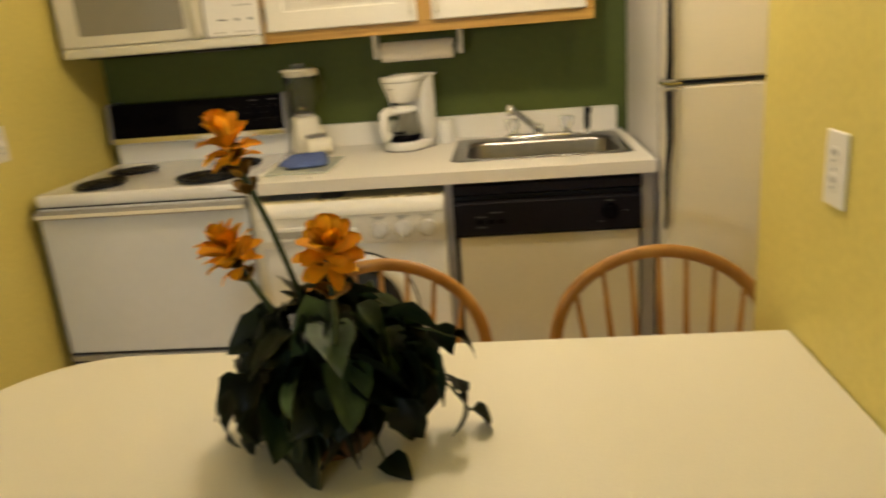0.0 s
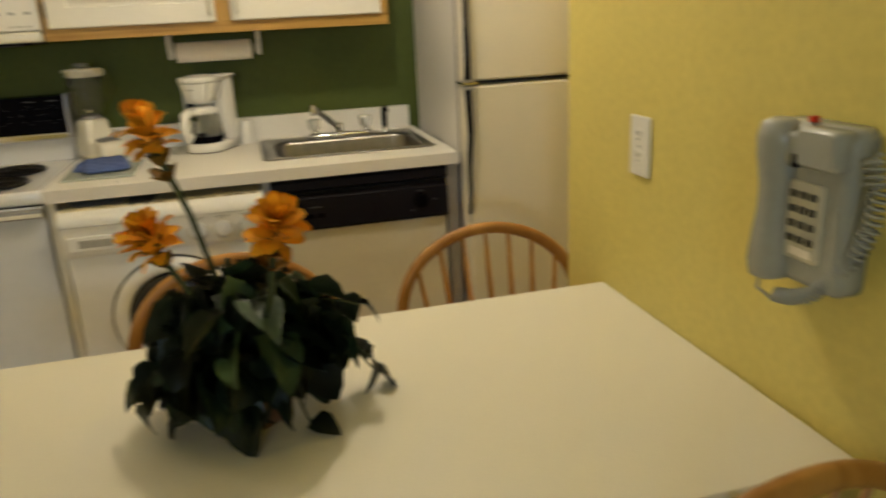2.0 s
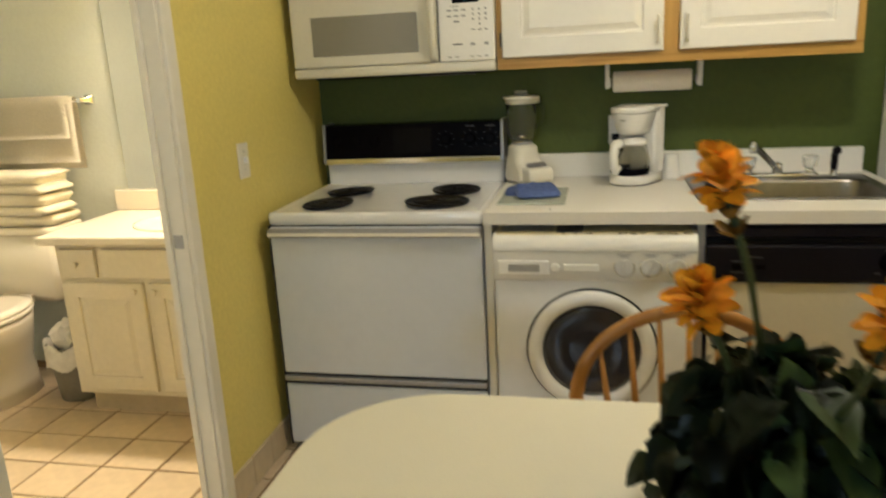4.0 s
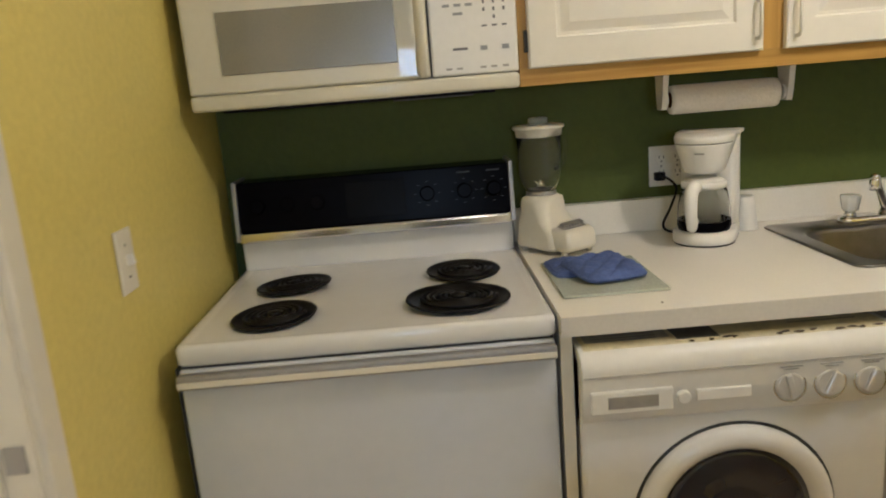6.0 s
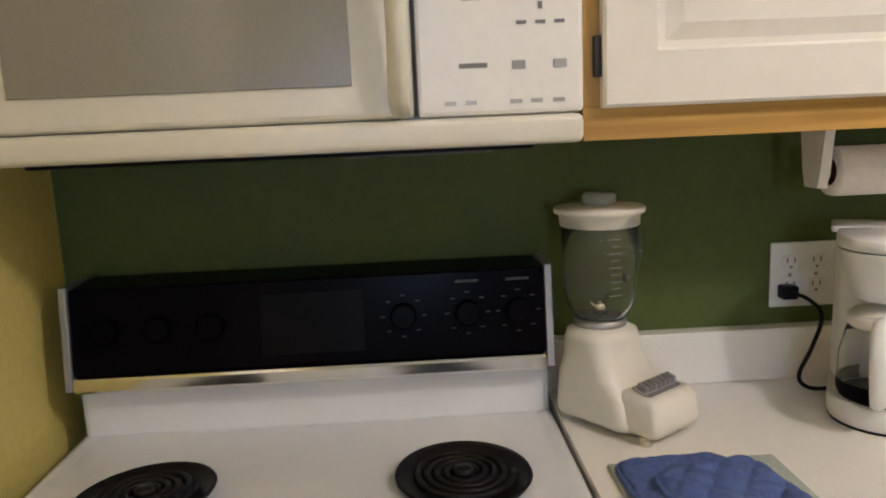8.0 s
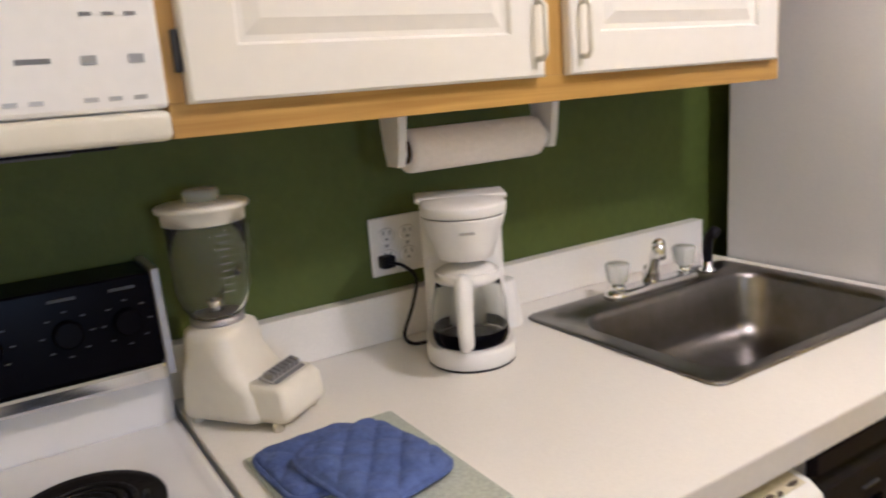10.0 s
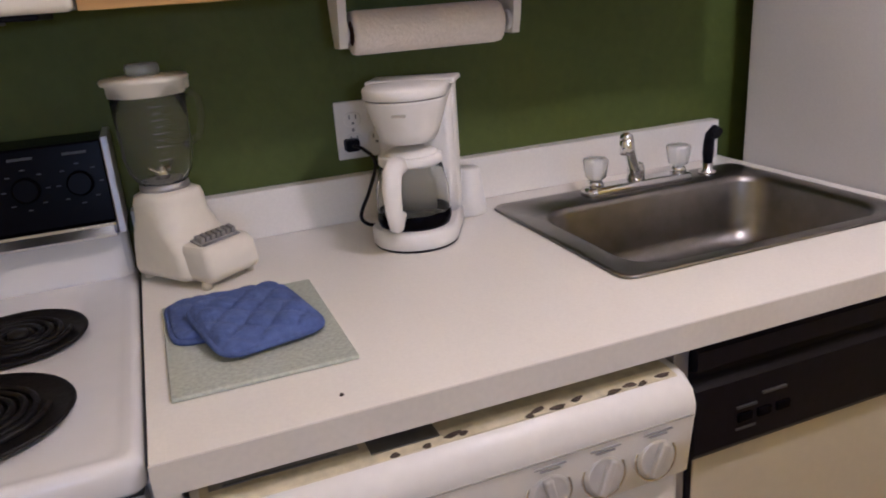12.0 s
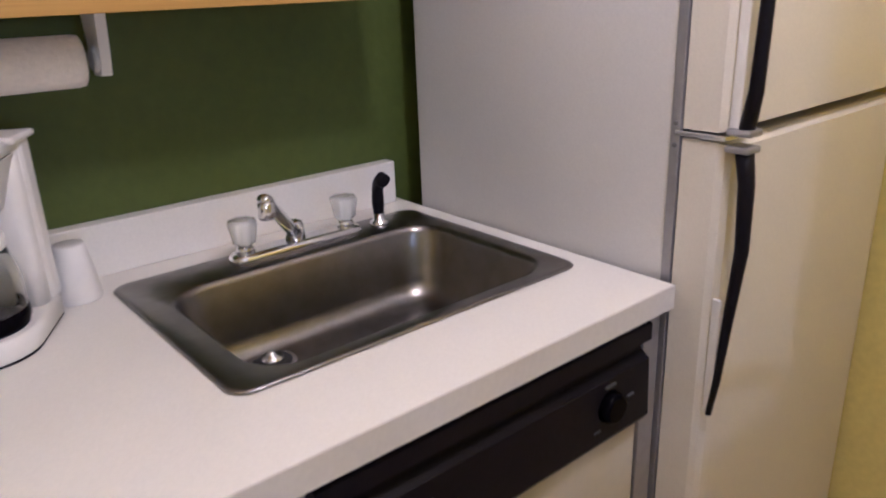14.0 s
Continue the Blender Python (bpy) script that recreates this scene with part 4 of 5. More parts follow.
def coffee_maker():
    cx, cy, z = -0.308, 2.985, 0.915
    c = thing("coffee_maker", (cx, cy, z), "white drip coffee maker with a glass carafe", "coffee maker")
    turn = pose(cx, cy, z, 0, 0, -30)
    def put(name, bm, m, par, label=""):
        return part(name, turned(bm, turn), m, par, label)
    def dee(r, back, zz, n=20):
        """A loop that is round in front and square behind."""
        pts = [Vector((r * math.cos(a), -0.02 + r * math.sin(a), zz)) for a in [math.pi + i * math.pi / n for i in range(n + 1)]]
        return pts + [Vector((r * 0.96, back, zz)), Vector((-r * 0.96, back, zz))]
    base = put("base", loft([dee(r, 0.085, zz) for r, zz in ((0.074, 0.002), (0.078, 0.006), (0.079, 0.030), (0.074, 0.036))]), WHITEPLASTIC, c)
    put("base_shadow_line", loft([dee(r, 0.086, zz) for r, zz in ((0.0755, 0.0), (0.0775, 0.004))]), BLACKPLASTIC, base)
    put("hot_plate", lathe(0, -0.02, [(0.064, 0.036), (0.064, 0.039), (0.05, 0.0395)], 32), BLACKPLASTIC, base)
    tower = put("tower", loft([rrect(0, 0.068, 0.070, 0.030, 0.016, zz) for zz in (0.034, 0.10, 0.20, 0.275)]), WHITEPLASTIC, c)
    put("tower_back", box(-0.074, 0.074, 0.06, 0.105, 0.03, 0.280, 0.010), WHITEPLASTIC, tower)
    put("top_plate", box(-0.082, 0.082, 0.025, 0.108, 0.274, 0.284, 0.004), WHITEPLASTIC, tower)
    basket = put("filter_basket", loft([dee(r, 0.05, zz) for r, zz in ((0.040, 0.184), (0.047, 0.187), (0.054, 0.205), (0.064, 0.235), (0.071, 0.256), (0.072, 0.260))]), WHITEPLASTIC, c, "tapered filter basket")
    put("badge", box(-0.012, 0.012, -0.0890, -0.078, 0.236, 0.240), STICKER, basket)
    put("seam", loft([dee(r, 0.06, zz) for r, zz in ((0.0695, 0.260), (0.0695, 0.262))]), GASKET, c)
    lid = put("lid", loft([dee(r, 0.082, zz) for r, zz in ((0.071, 0.262), (0.073, 0.264), (0.074, 0.277), (0.071, 0.281), (0.03, 0.283))]), WHITEPLASTIC, c, "flat hinged lid")
    glass = put("carafe", lathe(0, -0.02, [(0.050, 0.0405), (0.062, 0.044), (0.067, 0.062), (0.066, 0.10), (0.058, 0.135), (0.052, 0.150), (0.050, 0.150), (0.056, 0.134), (0.064, 0.10), (0.065, 0.063), (0.060, 0.047), (0.05, 0.0435)], 40, caps=(True, True)), JARGLASS, c, "clear glass carafe")
    put("carafe_foot", lathe(0, -0.02, [(0.0655, 0.040), (0.0675, 0.046), (0.0675, 0.060), (0.0662, 0.062)], 40, caps=(False, False)), BLACKGLOSS, glass, "black carafe foot band")
    put("carafe_band", loft([ring(0, -0.02, r, zz, 40) for r, zz in ((0.0535, 0.144), (0.057, 0.148), (0.057, 0.160), (0.05, 0.163), (0.047, 0.158))], closed=True), WHITEPLASTIC, glass)
    put("carafe_lid", lathe(0, -0.02, [(0.05, 0.157), (0.049, 0.166), (0.03, 0.172), (0.01, 0.174)], 32), WHITEPLASTIC, glass)
    h = Matrix.Translation((0, -0.02, 0)) @ pose(0, 0, 0, 0, 0, -98)
    put("carafe_handle", turned(tube([(0.050, 0, 0.154), (0.078, 0, 0.156), (0.098, 0, 0.146), (0.104, 0, 0.12), (0.102, 0, 0.085), (0.092, 0, 0.055), (0.082, 0, 0.050)], [0.012, 0.013, 0.0135, 0.013, 0.012, 0.011, 0.008], 12, flat=1.35), h), WHITEPLASTIC, glass, "white loop handle")
    put("handle_web", turned(tube([(0.066, 0, 0.07), (0.085, 0, 0.055)], 0.009, 8), h), WHITEPLASTIC, glass)


coffee_maker()
cord = bmesh.new()
cpts = []
ctrl = [(-0.372, 3.150, 1.068), (-0.362, 3.115, 1.066), (-0.345, 3.10, 1.04), (-0.365, 3.09, 0.99), (-0.388, 3.085, 0.945), (-0.375, 3.08, 0.925), (-0.345, 3.07, 0.925), (-0.33, 3.06, 0.93)]
for i in range(len(ctrl) - 1):
    p0, p1, p2, p3 = [Vector(ctrl[max(0, min(len(ctrl) - 1, i + k))]) for k in (-1, 0, 1, 2)]
    for j in range(6):
        u = j / 6
        cpts.append(0.5 * ((2 * p1) + (p2 - p0) * u + (2 * p0 - 5 * p1 + 4 * p2 - p3) * u * u + (3 * p1 - p0 - 3 * p2 + p3) * u ** 3))
pc = thing("power_cord", (-0.36, 3.1, 0.915), "black power cord plugged into the wall outlet", "cord")
part("cord", tube(cpts, 0.0035, 8), BLACKPLASTIC, pc)
part("plug", box(-0.386, -0.358, 3.148, 3.173, 1.056, 1.080, 0.004), BLACKPLASTIC, pc)


def plate(name, label, m, w, h, gangs, kind, face=WHITEPLASTIC):
    """A wall plate built facing -y about the origin and set by the pose m."""
    p = new(name)
    p.matrix_world = m
    tagged(p, label, kind)
    def put(nm, bm, ma, par=p, lb=""):
        ob = new(nm, finish(nm, bm, ma))
        ob.parent = par
        return tagged(ob, lb)
    put("cover", box(-w / 2, w / 2, -0.006, 0, -h / 2, h / 2, 0.003), face)
    for g in range(gangs):
        gx = (g - (gangs - 1) / 2) * 0.046
        if kind == "switch":
            put("toggle", turned(box(-0.005, 0.005, -0.016, 0, -0.010, 0.010, 0.002), pose(gx, -0.004, 0, -12, 0, 0)), WHITEPLASTIC)
            for dz in (0.03, -0.03):
                put("screw", turned(lathe(0, 0, [(0.0035, 0), (0.002, 0.001)], 10), pose(gx, -0.006, dz, 90, 0, 0)), GREYSTICKER)
        else:
            for dz in (0.021, -0.021):
                f = put("socket", turned(loft([rrect(0, 0, 0.0165 - i, 0.0145 - i, 0.012 - i, zz, 5) for i, zz in ((0, 0), (0, 0.0015), (0.0015, 0.002))]), pose(gx, -0.006, dz, 90, 0, 0)), WHITEPLASTIC)
                for sx in (-0.0065, 0.0065):
                    put("slot", box(gx + sx - 0.0012, gx + sx + 0.0012, -0.0088, -0.006, dz + 0.001, dz + 0.0095), PRINT, f)
                put("slot", box(gx - 0.0025, gx + 0.0025, -0.0088, -0.006, dz - 0.009, dz - 0.005), PRINT, f)
            put("screw", turned(lathe(0, 0, [(0.0035, 0), (0.002, 0.001)], 10), pose(gx, -0.006, 0, 90, 0, 0)), STRIP)
    return p


plate("wall_outlet", "white double outlet plate on the green wall", pose(-0.340, YN - 0.001, 1.095), 0.116, 0.115, 2, "outlet")
plate("wall_outlet", "white outlet plate on the yellow wall above the table", pose(XR - 0.001, 1.252, 1.117, 0, 0, -90), 0.072, 0.118, 1, "outlet")
plate("light_switch", "cream light switch plate beside the stove", pose(XL + 0.001, 2.42, 1.105, 0, 0, 90), 0.072, 0.118, 1, "switch", CREAMPLASTIC)

cup = solid("foam_cup", lathe(-0.165, 3.075, [(0.036, 0.9155), (0.037, 0.919), (0.025, 1.006), (0.023, 1.008), (0.005, 1.008)], 28), WHITEPLASTIC, "white foam cup standing upside down", "cup")
solid("cutting_board", box(-0.768, -0.542, 2.562, 2.862, 0.9155, 0.9215, 0.002), FROST, "frosted glass cutting board on the counter", "cutting board")


def mitt(name, m, w, d, h, label, seed):
    """A soft quilted pad with rounded corners."""
    rnd = random.Random(seed)
    bm = bmesh.new()
    n = 44
    grid = {}
    for side in (1, 0):
        for i in range(n + 1):
            for j in range(n + 1):
                u, v = i / n * 2 - 1, j / n * 2 - 1
                k = (abs(u) ** 6 + abs(v) ** 6) ** (1 / 6) if (u or v) else 1
                q = max(abs(u), abs(v)) / k if k else 1
                x, y = u * q * w, v * q * d
                e = max(0.0, 1 - max(abs(u), abs(v)) ** 8)
                sx, sy = (x + y) / 0.026, (x - y) / 0.026
                quilt = (abs(math.sin(math.pi * sx / 2)) * abs(math.sin(math.pi * sy / 2))) ** 0.4
                puff = noise.noise(Vector((x * 14 + seed, y * 14, 0))) * 0.007
                z = h * e ** 0.5 * (0.36 + 0.64 * quilt) + puff * e + h * 0.35 if side else max(0.0, h * 0.35 * (1 - e))
                grid[side, i, j] = bm.verts.new((x, y, z))
    for side in (1, 0):
        for i in range(n):
            for j in range(n):
                f = [grid[side, i, j], grid[side, i + 1, j], grid[side, i + 1, j + 1], grid[side, i, j + 1]]
                bm.faces.new(f if side else f[::-1]).smooth = True
    edge = [(i, 0) for i in range(n)] + [(n, j) for j in range(n)] + [(n - i, n) for i in range(n)] + [(0, n - j) for j in range(n)]
    for a, b in zip(edge, edge[1:] + edge[:1]):
        bm.faces.new((grid[1, a[0], a[1]], grid[0, a[0], a[1]], grid[0, b[0], b[1]], grid[1, b[0], b[1]])).smooth = True
    o = thing(name, m.translation, label, "pot holder", "pot holders on the board")
    part("pad", turned(bm, m), BLUECLOTH, o)
    rim = []
    for a in range(80):
        t = a / 80 * 2 * math.pi
        c, s = math.cos(t), math.sin(t)
        k = (abs(c) ** 6 + abs(s) ** 6) ** (-1 / 6)
        rim.append(m @ Vector((c * k * w, s * k * d, h * 0.2)))
    part("binding", tube(rim, 0.0042, 8, closed=True), BLUECLOTH, o, "stitched edge binding")
    return o


mitt("pot_holder", pose(-0.684, 2.782, 0.9225, 0, 0, 3), 0.076, 0.077, 0.011, "blue quilted pot holder on the glass board", 3)
mitt("pot_holder", pose(-0.648, 2.715, 0.9335, 4.0, 0, 13), 0.073, 0.085, 0.015, "blue quilted pot holder lying on top of another", 8)


# ---- telephone ----
def telephone():
    y0, y1, z0, z1 = 0.700, 0.870, 0.985, 1.225
    t = thing("wall_telephone", (XR, 0.82, z0), "grey-beige push-button wall telephone with a coiled cord", "telephone")
    def face(y, z, out):
        return Vector((XR - out, y, z))
    yc, zc = (y0 + y1) / 2, (z0 + z1) / 2
    def slabs(cy, cz, steps, n=5):
        return loft([[Vector((XR - out, p.x, p.y)) for p in rrect(cy, cz, hy, hz, r, 0, n)] for hy, hz, r, out in steps])
    body = part("base", slabs(yc, zc, ((0.085, 0.12, 0.02, 0.001), (0.085, 0.12, 0.02, 0.03), (0.080, 0.114, 0.02, 0.042), (0.070, 0.105, 0.02, 0.046))), PHONE, t)
    hs = part("handset", loft([[Vector((XR - 0.050 - q.z, 0.836 + q.x, zz + q.y * 0)) for q in [Vector((hy * math.cos(a), 0, hx * math.sin(a))) for a in [i * 2 * math.pi / 16 for i in range(16)]]] for hy, hx, zz in ((0.014, 0.016, 0.982), (0.030, 0.028, 0.988), (0.034, 0.033, 1.01), (0.032, 0.028, 1.05), (0.027, 0.022, 1.09), (0.027, 0.022, 1.13), (0.032, 0.029, 1.17), (0.033, 0.032, 1.20), (0.028, 0.026, 1.222), (0.014, 0.014, 1.228))]), PHONE, t, "glossy handset in its cradle")
    part("ear_cup", turned(lathe(0, 0, [(0.026, 0), (0.025, 0.012), (0.018, 0.016)], 24), pose(XR - 0.046, 0.797, 1.188, 0, -90, 0)), PHONE, hs)
    part("cradle", slabs(0.745, 1.195, ((0.040, 0.028, 0.008, 0.035), (0.040, 0.028, 0.008, 0.062), (0.034, 0.022, 0.008, 0.068))), PHONE, t)
    part("hook", box(XR - 0.07, XR - 0.05, 0.775, 0.787, 1.165, 1.185, 0.003), BLACKPLASTIC, t)
    pad = part("keypad", slabs(0.772, 1.085, ((0.034, 0.058, 0.006, 0.040), (0.034, 0.058, 0.006, 0.0495), (0.031, 0.055, 0.006, 0.051))), PHONEFACE, t, "pale keypad panel")
    for r in range(4):
        for k in range(3):
            ky, kz = 0.792 - k * 0.0195, 1.125 - r * 0.022
            part("key", box(XR - 0.056, XR - 0.050, ky - 0.0058, ky + 0.0058, kz - 0.0052, kz + 0.0052, 0.0015), DARKKEY, pad)
    part("nameplate", box(XR - 0.052, XR - 0.050, 0.750, 0.794, 1.034, 1.046, 0.0005), PAPER, pad)
    part("message_lamp", box(XR - 0.040, XR - 0.026, 0.786, 0.794, 1.2245, 1.234, 0.002), RED, t, "small red message lamp")
    # coiled cord hanging from the cradle side down and across to the handset foot
    path = [Vector(p) for p in ((XR - 0.030, 0.682, 1.195), (XR - 0.028, 0.666, 1.15), (XR - 0.028, 0.672, 1.10), (XR - 0.03, 0.692, 1.05), (XR - 0.036, 0.725, 1.01), (XR - 0.045, 0.748, 0.982), (XR - 0.055, 0.775, 0.97), (XR - 0.06, 0.80, 0.966))]
    coil = []
    turns, n = 34, 10
    for i in range(turns * n):
        u = i / (turns * n) * (len(path) - 1)
        k = int(u)
        c = path[k].lerp(path[k + 1], u - k)
        d = (path[k + 1] - path[k]).normalized()
        s = d.cross(Vector((1, 0, 0))).normalized()
        o = s.cross(d)
        a = 2 * math.pi * i / n
        rr = 0.0105
        coil.append(c + (s * math.cos(a) + o * math.sin(a)) * rr)
    part("coiled_cord", tube(coil, 0.0026, 5), PHONE, t, "coiled handset cord")
    part("cord_end", tube([coil[-1], (XR - 0.062, 0.820, 0.960), (XR - 0.066, 0.838, 0.966), (XR - 0.060, 0.842, 0.985)], 0.0026, 6), PHONE, t)
    t.location.y, t.location.z, t.scale = 0.795, z0 + 0.02, (0.92, 0.90, 0.92)



telephone()


# ---- table and chairs ----
TZ1 = 0.785
tb = thing("dining_table", (-0.15, 0.95, 0), "cream laminate dining table with rounded free corners", "table")
X0, X1, Y0, Y1, RC = -0.915, 0.580, 0.652, 1.402, 0.235


def table_loop(i, z):
    pts = [Vector((X1, Y0 + i, z)), Vector((X1, Y1 - i, z))]
    for k in range(13):
        a = math.pi / 2 + k / 12 * math.pi / 2
        pts.append(Vector((X0 + RC + (RC - i) * math.cos(a), Y1 - RC + (RC - i) * math.sin(a), z)))
    for k in range(13):
        a = math.pi + k / 12 * math.pi / 2
        pts.append(Vector((X0 + RC + (RC - i) * math.cos(a), Y0 + RC + (RC - i) * math.sin(a), z)))
    return pts


part("tabletop", smooth(loft([table_loop(i, z) for i, z in ((0.004, TZ1 - 0.034), (0, TZ1 - 0.030), (0, TZ1 - 0.004), (0.003, TZ1))]), False), TABLETOP, tb)
part("column", lathe(-0.45, 0.97, [(0.05, 0.06), (0.045, 0.10), (0.045, TZ1 - 0.05), (0.12, TZ1 - 0.036)], 24), STRIP, tb)
part("pedestal_foot", lathe(-0.45, 0.97, [(0.26, 0), (0.26, 0.012), (0.10, 0.045), (0.05, 0.07)], 32), STRIP, tb)
part("wall_cleat", box(0.545, 0.582, 0.70, 1.35, TZ1 - 0.075, TZ1 - 0.035, 0.003), OAK, tb)


def chair():
    """A bow-back chair at the origin, its back towards +y."""
    c = thing("dining_chair", (0, 0, 0), "honey-coloured wooden bow-back chair at the table", "chair", "chairs round the table")
    seat_loops = []
    for i, z in ((0.02, 0.430), (0.004, 0.438), (0, 0.450), (0.005, 0.462), (0.03, 0.462), (0.09, 0.452), (0.15, 0.450)):
        seat_loops.append(rrect(0, 0, 0.215 - i, 0.205 - i, max(0.09 - i * 0.4, 0.02), z, 6))
    part("seat", loft(seat_loops), CHAIRWOOD, c)
    yb, lean = 0.165, 0.105
    def back(x, z):
        return Vector((x, yb + lean * (z - 0.45) / 0.42, z))
    bow = [back(0.185, 0.455), back(0.215, 0.53), back(0.238, 0.60)]
    for k in range(1, 24):
        a = k / 24 * math.pi
        bow.append(back(0.243 * math.cos(a) * (1 + 0.03 * math.sin(2 * a) ** 2), 0.625 + 0.217 * math.sin(a)))
    bow += [back(-0.238, 0.60), back(-0.215, 0.53), back(-0.185, 0.455)]
    part("bow", tube(bow, 0.0135, 10, flat=1.3), CHAIRWOOD, c, "bent wooden back bow")
    for k in range(7):
        u = (k - 3) / 3
        xb, xt = u * 0.145, u * 0.190
        zt = 0.625 + 0.217 * math.sqrt(max(0, 1 - (xt / 0.243) ** 2))
        p = [back(xb, 0.456), back(xb + (xt - xb) * 0.3, 0.456 + (zt - 0.456) * 0.3), back(xb + (xt - xb) * 0.6, 0.456 + (zt - 0.456) * 0.6), back(xt, zt)]
        part("spindle", tube(p, [0.0065, 0.0085, 0.0075, 0.0055], 8), CHAIRWOOD, c)
    for sx, sy in ((1, 1), (-1, 1), (1, -1), (-1, -1)):
        a, b = Vector((sx * 0.14, sy * 0.13, 0.436)), Vector((sx * 0.20, sy * 0.20, 0))
        part("leg", tube([a, a.lerp(b, 0.3), a.lerp(b, 0.45), a.lerp(b, 0.55), a.lerp(b, 0.9), b], [0.013, 0.02, 0.016, 0.021, 0.013, 0.011], 10), CHAIRWOOD, c)
    for sx in (1, -1):
        part("stretcher", tube([(sx * 0.172, -0.168, 0.20), (sx * 0.172, 0, 0.20), (sx * 0.172, 0.168, 0.20)], [0.008, 0.012, 0.008], 8), CHAIRWOOD, c)
    part("cross_stretcher", tube([(-0.172, 0, 0.20), (0, 0, 0.20), (0.172, 0, 0.20)], [0.008, 0.012, 0.008], 8), CHAIRWOOD, c)
    return c


ch = chair()
ch.matrix_basis = pose(CH_A[0], CH_A[1], 0, 0, 0, CH_A[2])
copy_thing(ch, pose(CH_B[0], CH_B[1], 0, 0, 0, CH_B[2]))
near = copy_thing(ch, pose(CH_C[0], CH_C[1], 0, 0, 0, CH_C[2]))
tagged(near, "honey-coloured wooden bow-back chair beside the yellow wall")

# ---- plant ----
PX, PY = -0.205, 1.06
plant = thing("potted_plant", (PX, PY, TZ1), "artificial plant with orange blooms in a small pot", "plant")
part("pot", lathe(PX, PY, [(0.055, TZ1), (0.06, TZ1 + 0.004), (0.072, TZ1 + 0.09), (0.076, TZ1 + 0.10), (0.068, TZ1 + 0.10), (0.064, TZ1 + 0.085), (0.02, TZ1 + 0.085)], 28), BASKET, plant, "brown clay pot")


def leaf_mesh(name, material, length, width, curl, seed):
    rnd = random.Random(seed)
    bm = bmesh.new()
    rows = []
    n = 7
    for i in range(n + 1):
        u = i / n
        w = width * (math.sin(math.pi * u ** 0.60) ** 0.75) * (1 + 0.12 * rnd.uniform(-1, 1)) if 0 < u < 1 else 0.001
        z = -curl * u * u * length
        x = length * (u - 0.15 * curl * u * u)
        rows.append([bm.verts.new((x, s * w, z + abs(s) * w * 0.35 + rnd.uniform(-1, 1) * 0.0015)) for s in (-1, -0.5, 0, 0.5, 1)])
    for a, b in zip(rows, rows[1:]):
        for k in range(4):
            bm.faces.new((a[k], a[k + 1], b[k + 1], b[k])).smooth = True
    geo = bmesh.ops.solidify(bm, geom=bm.faces[:], thickness=0.0007)
    return finish(name, bm, material)


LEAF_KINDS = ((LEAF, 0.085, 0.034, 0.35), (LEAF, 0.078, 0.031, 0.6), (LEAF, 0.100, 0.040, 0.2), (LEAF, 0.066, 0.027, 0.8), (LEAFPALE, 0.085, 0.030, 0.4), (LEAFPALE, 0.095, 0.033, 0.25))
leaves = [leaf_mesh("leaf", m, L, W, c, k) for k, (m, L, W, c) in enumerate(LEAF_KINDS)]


def set_leaf(p, yaw, down, roll, mesh, size):
    ob = new("leaf", mesh)
    ob.parent = plant
    ob.matrix_basis = Matrix.Translation(Vector(p) - plant.location) @ pose(0, 0, 0, roll, down, yaw) @ Matrix.Diagonal((size, size, size, 1))
    return ob


rl = random.Random(11)
for k in range(205):
    th_ = rl.uniform(0, 2 * math.pi)
    ph = math.acos(rl.uniform(-0.32, 1.0))
    r = rl.uniform(0.35, 1.0) ** 0.5
    ex = 0.130 + 0.02 * math.sin(3 * th_ + 1)
    p = Vector((PX + ex * r * math.sin(ph) * math.cos(th_), PY + 0.115 * r * math.sin(ph) * math.sin(th_), TZ1 + 0.115 + 0.135 * r * math.cos(ph)))
    top = math.cos(ph)
    down = rl.uniform(-5, 40) + (1 - max(top, 0)) * rl.uniform(10, 55)
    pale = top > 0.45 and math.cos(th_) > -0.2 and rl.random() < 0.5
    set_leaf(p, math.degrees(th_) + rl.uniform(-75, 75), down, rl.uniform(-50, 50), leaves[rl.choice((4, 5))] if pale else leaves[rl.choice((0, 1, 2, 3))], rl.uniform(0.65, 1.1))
# sprays that reach over the edge
SPRAYS = (((0.004, 1.085, 0.815), 0.06, 40), ((-0.010, 1.05, 0.86), 0.05, 60), ((-0.015, 1.08, 0.94), 0.03, 20), ((-0.345, 1.02, 0.850), 0.05, 65), ((-0.350, 1.05, 0.865), 0.04, 15), ((-0.115, 0.985, 0.797), 0.03, 6), ((-0.300, 0.985, 0.87), 0.05, 60), ((-0.21, 0.955, 0.875), 0.05, 70))
for k, (tip, sag, fall) in enumerate(SPRAYS):
    a, b = Vector((PX, PY, TZ1 + 0.14)), Vector(tip)
    pts = [a.lerp(b, u / 6) + Vector((0, 0, sag * 4 * (u / 6) * (1 - u / 6))) for u in range(7)]
    part("spray_stem", tube(pts, 0.0018, 5), STEM, plant)
    yaw = math.degrees(math.atan2(b.y - a.y, b.x - a.x))
    for j, u in enumerate((3, 4, 5, 6) if k != 5 else (3, 6)):
        set_leaf(pts[u] + Vector((0, 0, 0.003)), yaw + (-1) ** j * 45 * (u < 6), fall if u == 6 else rl.uniform(15, 50), rl.uniform(-30, 30), leaves[rl.choice((0, 1, 3))] if k != 5 else leaves[2], rl.uniform(0.6, 0.9) if k != 5 else 0.55)


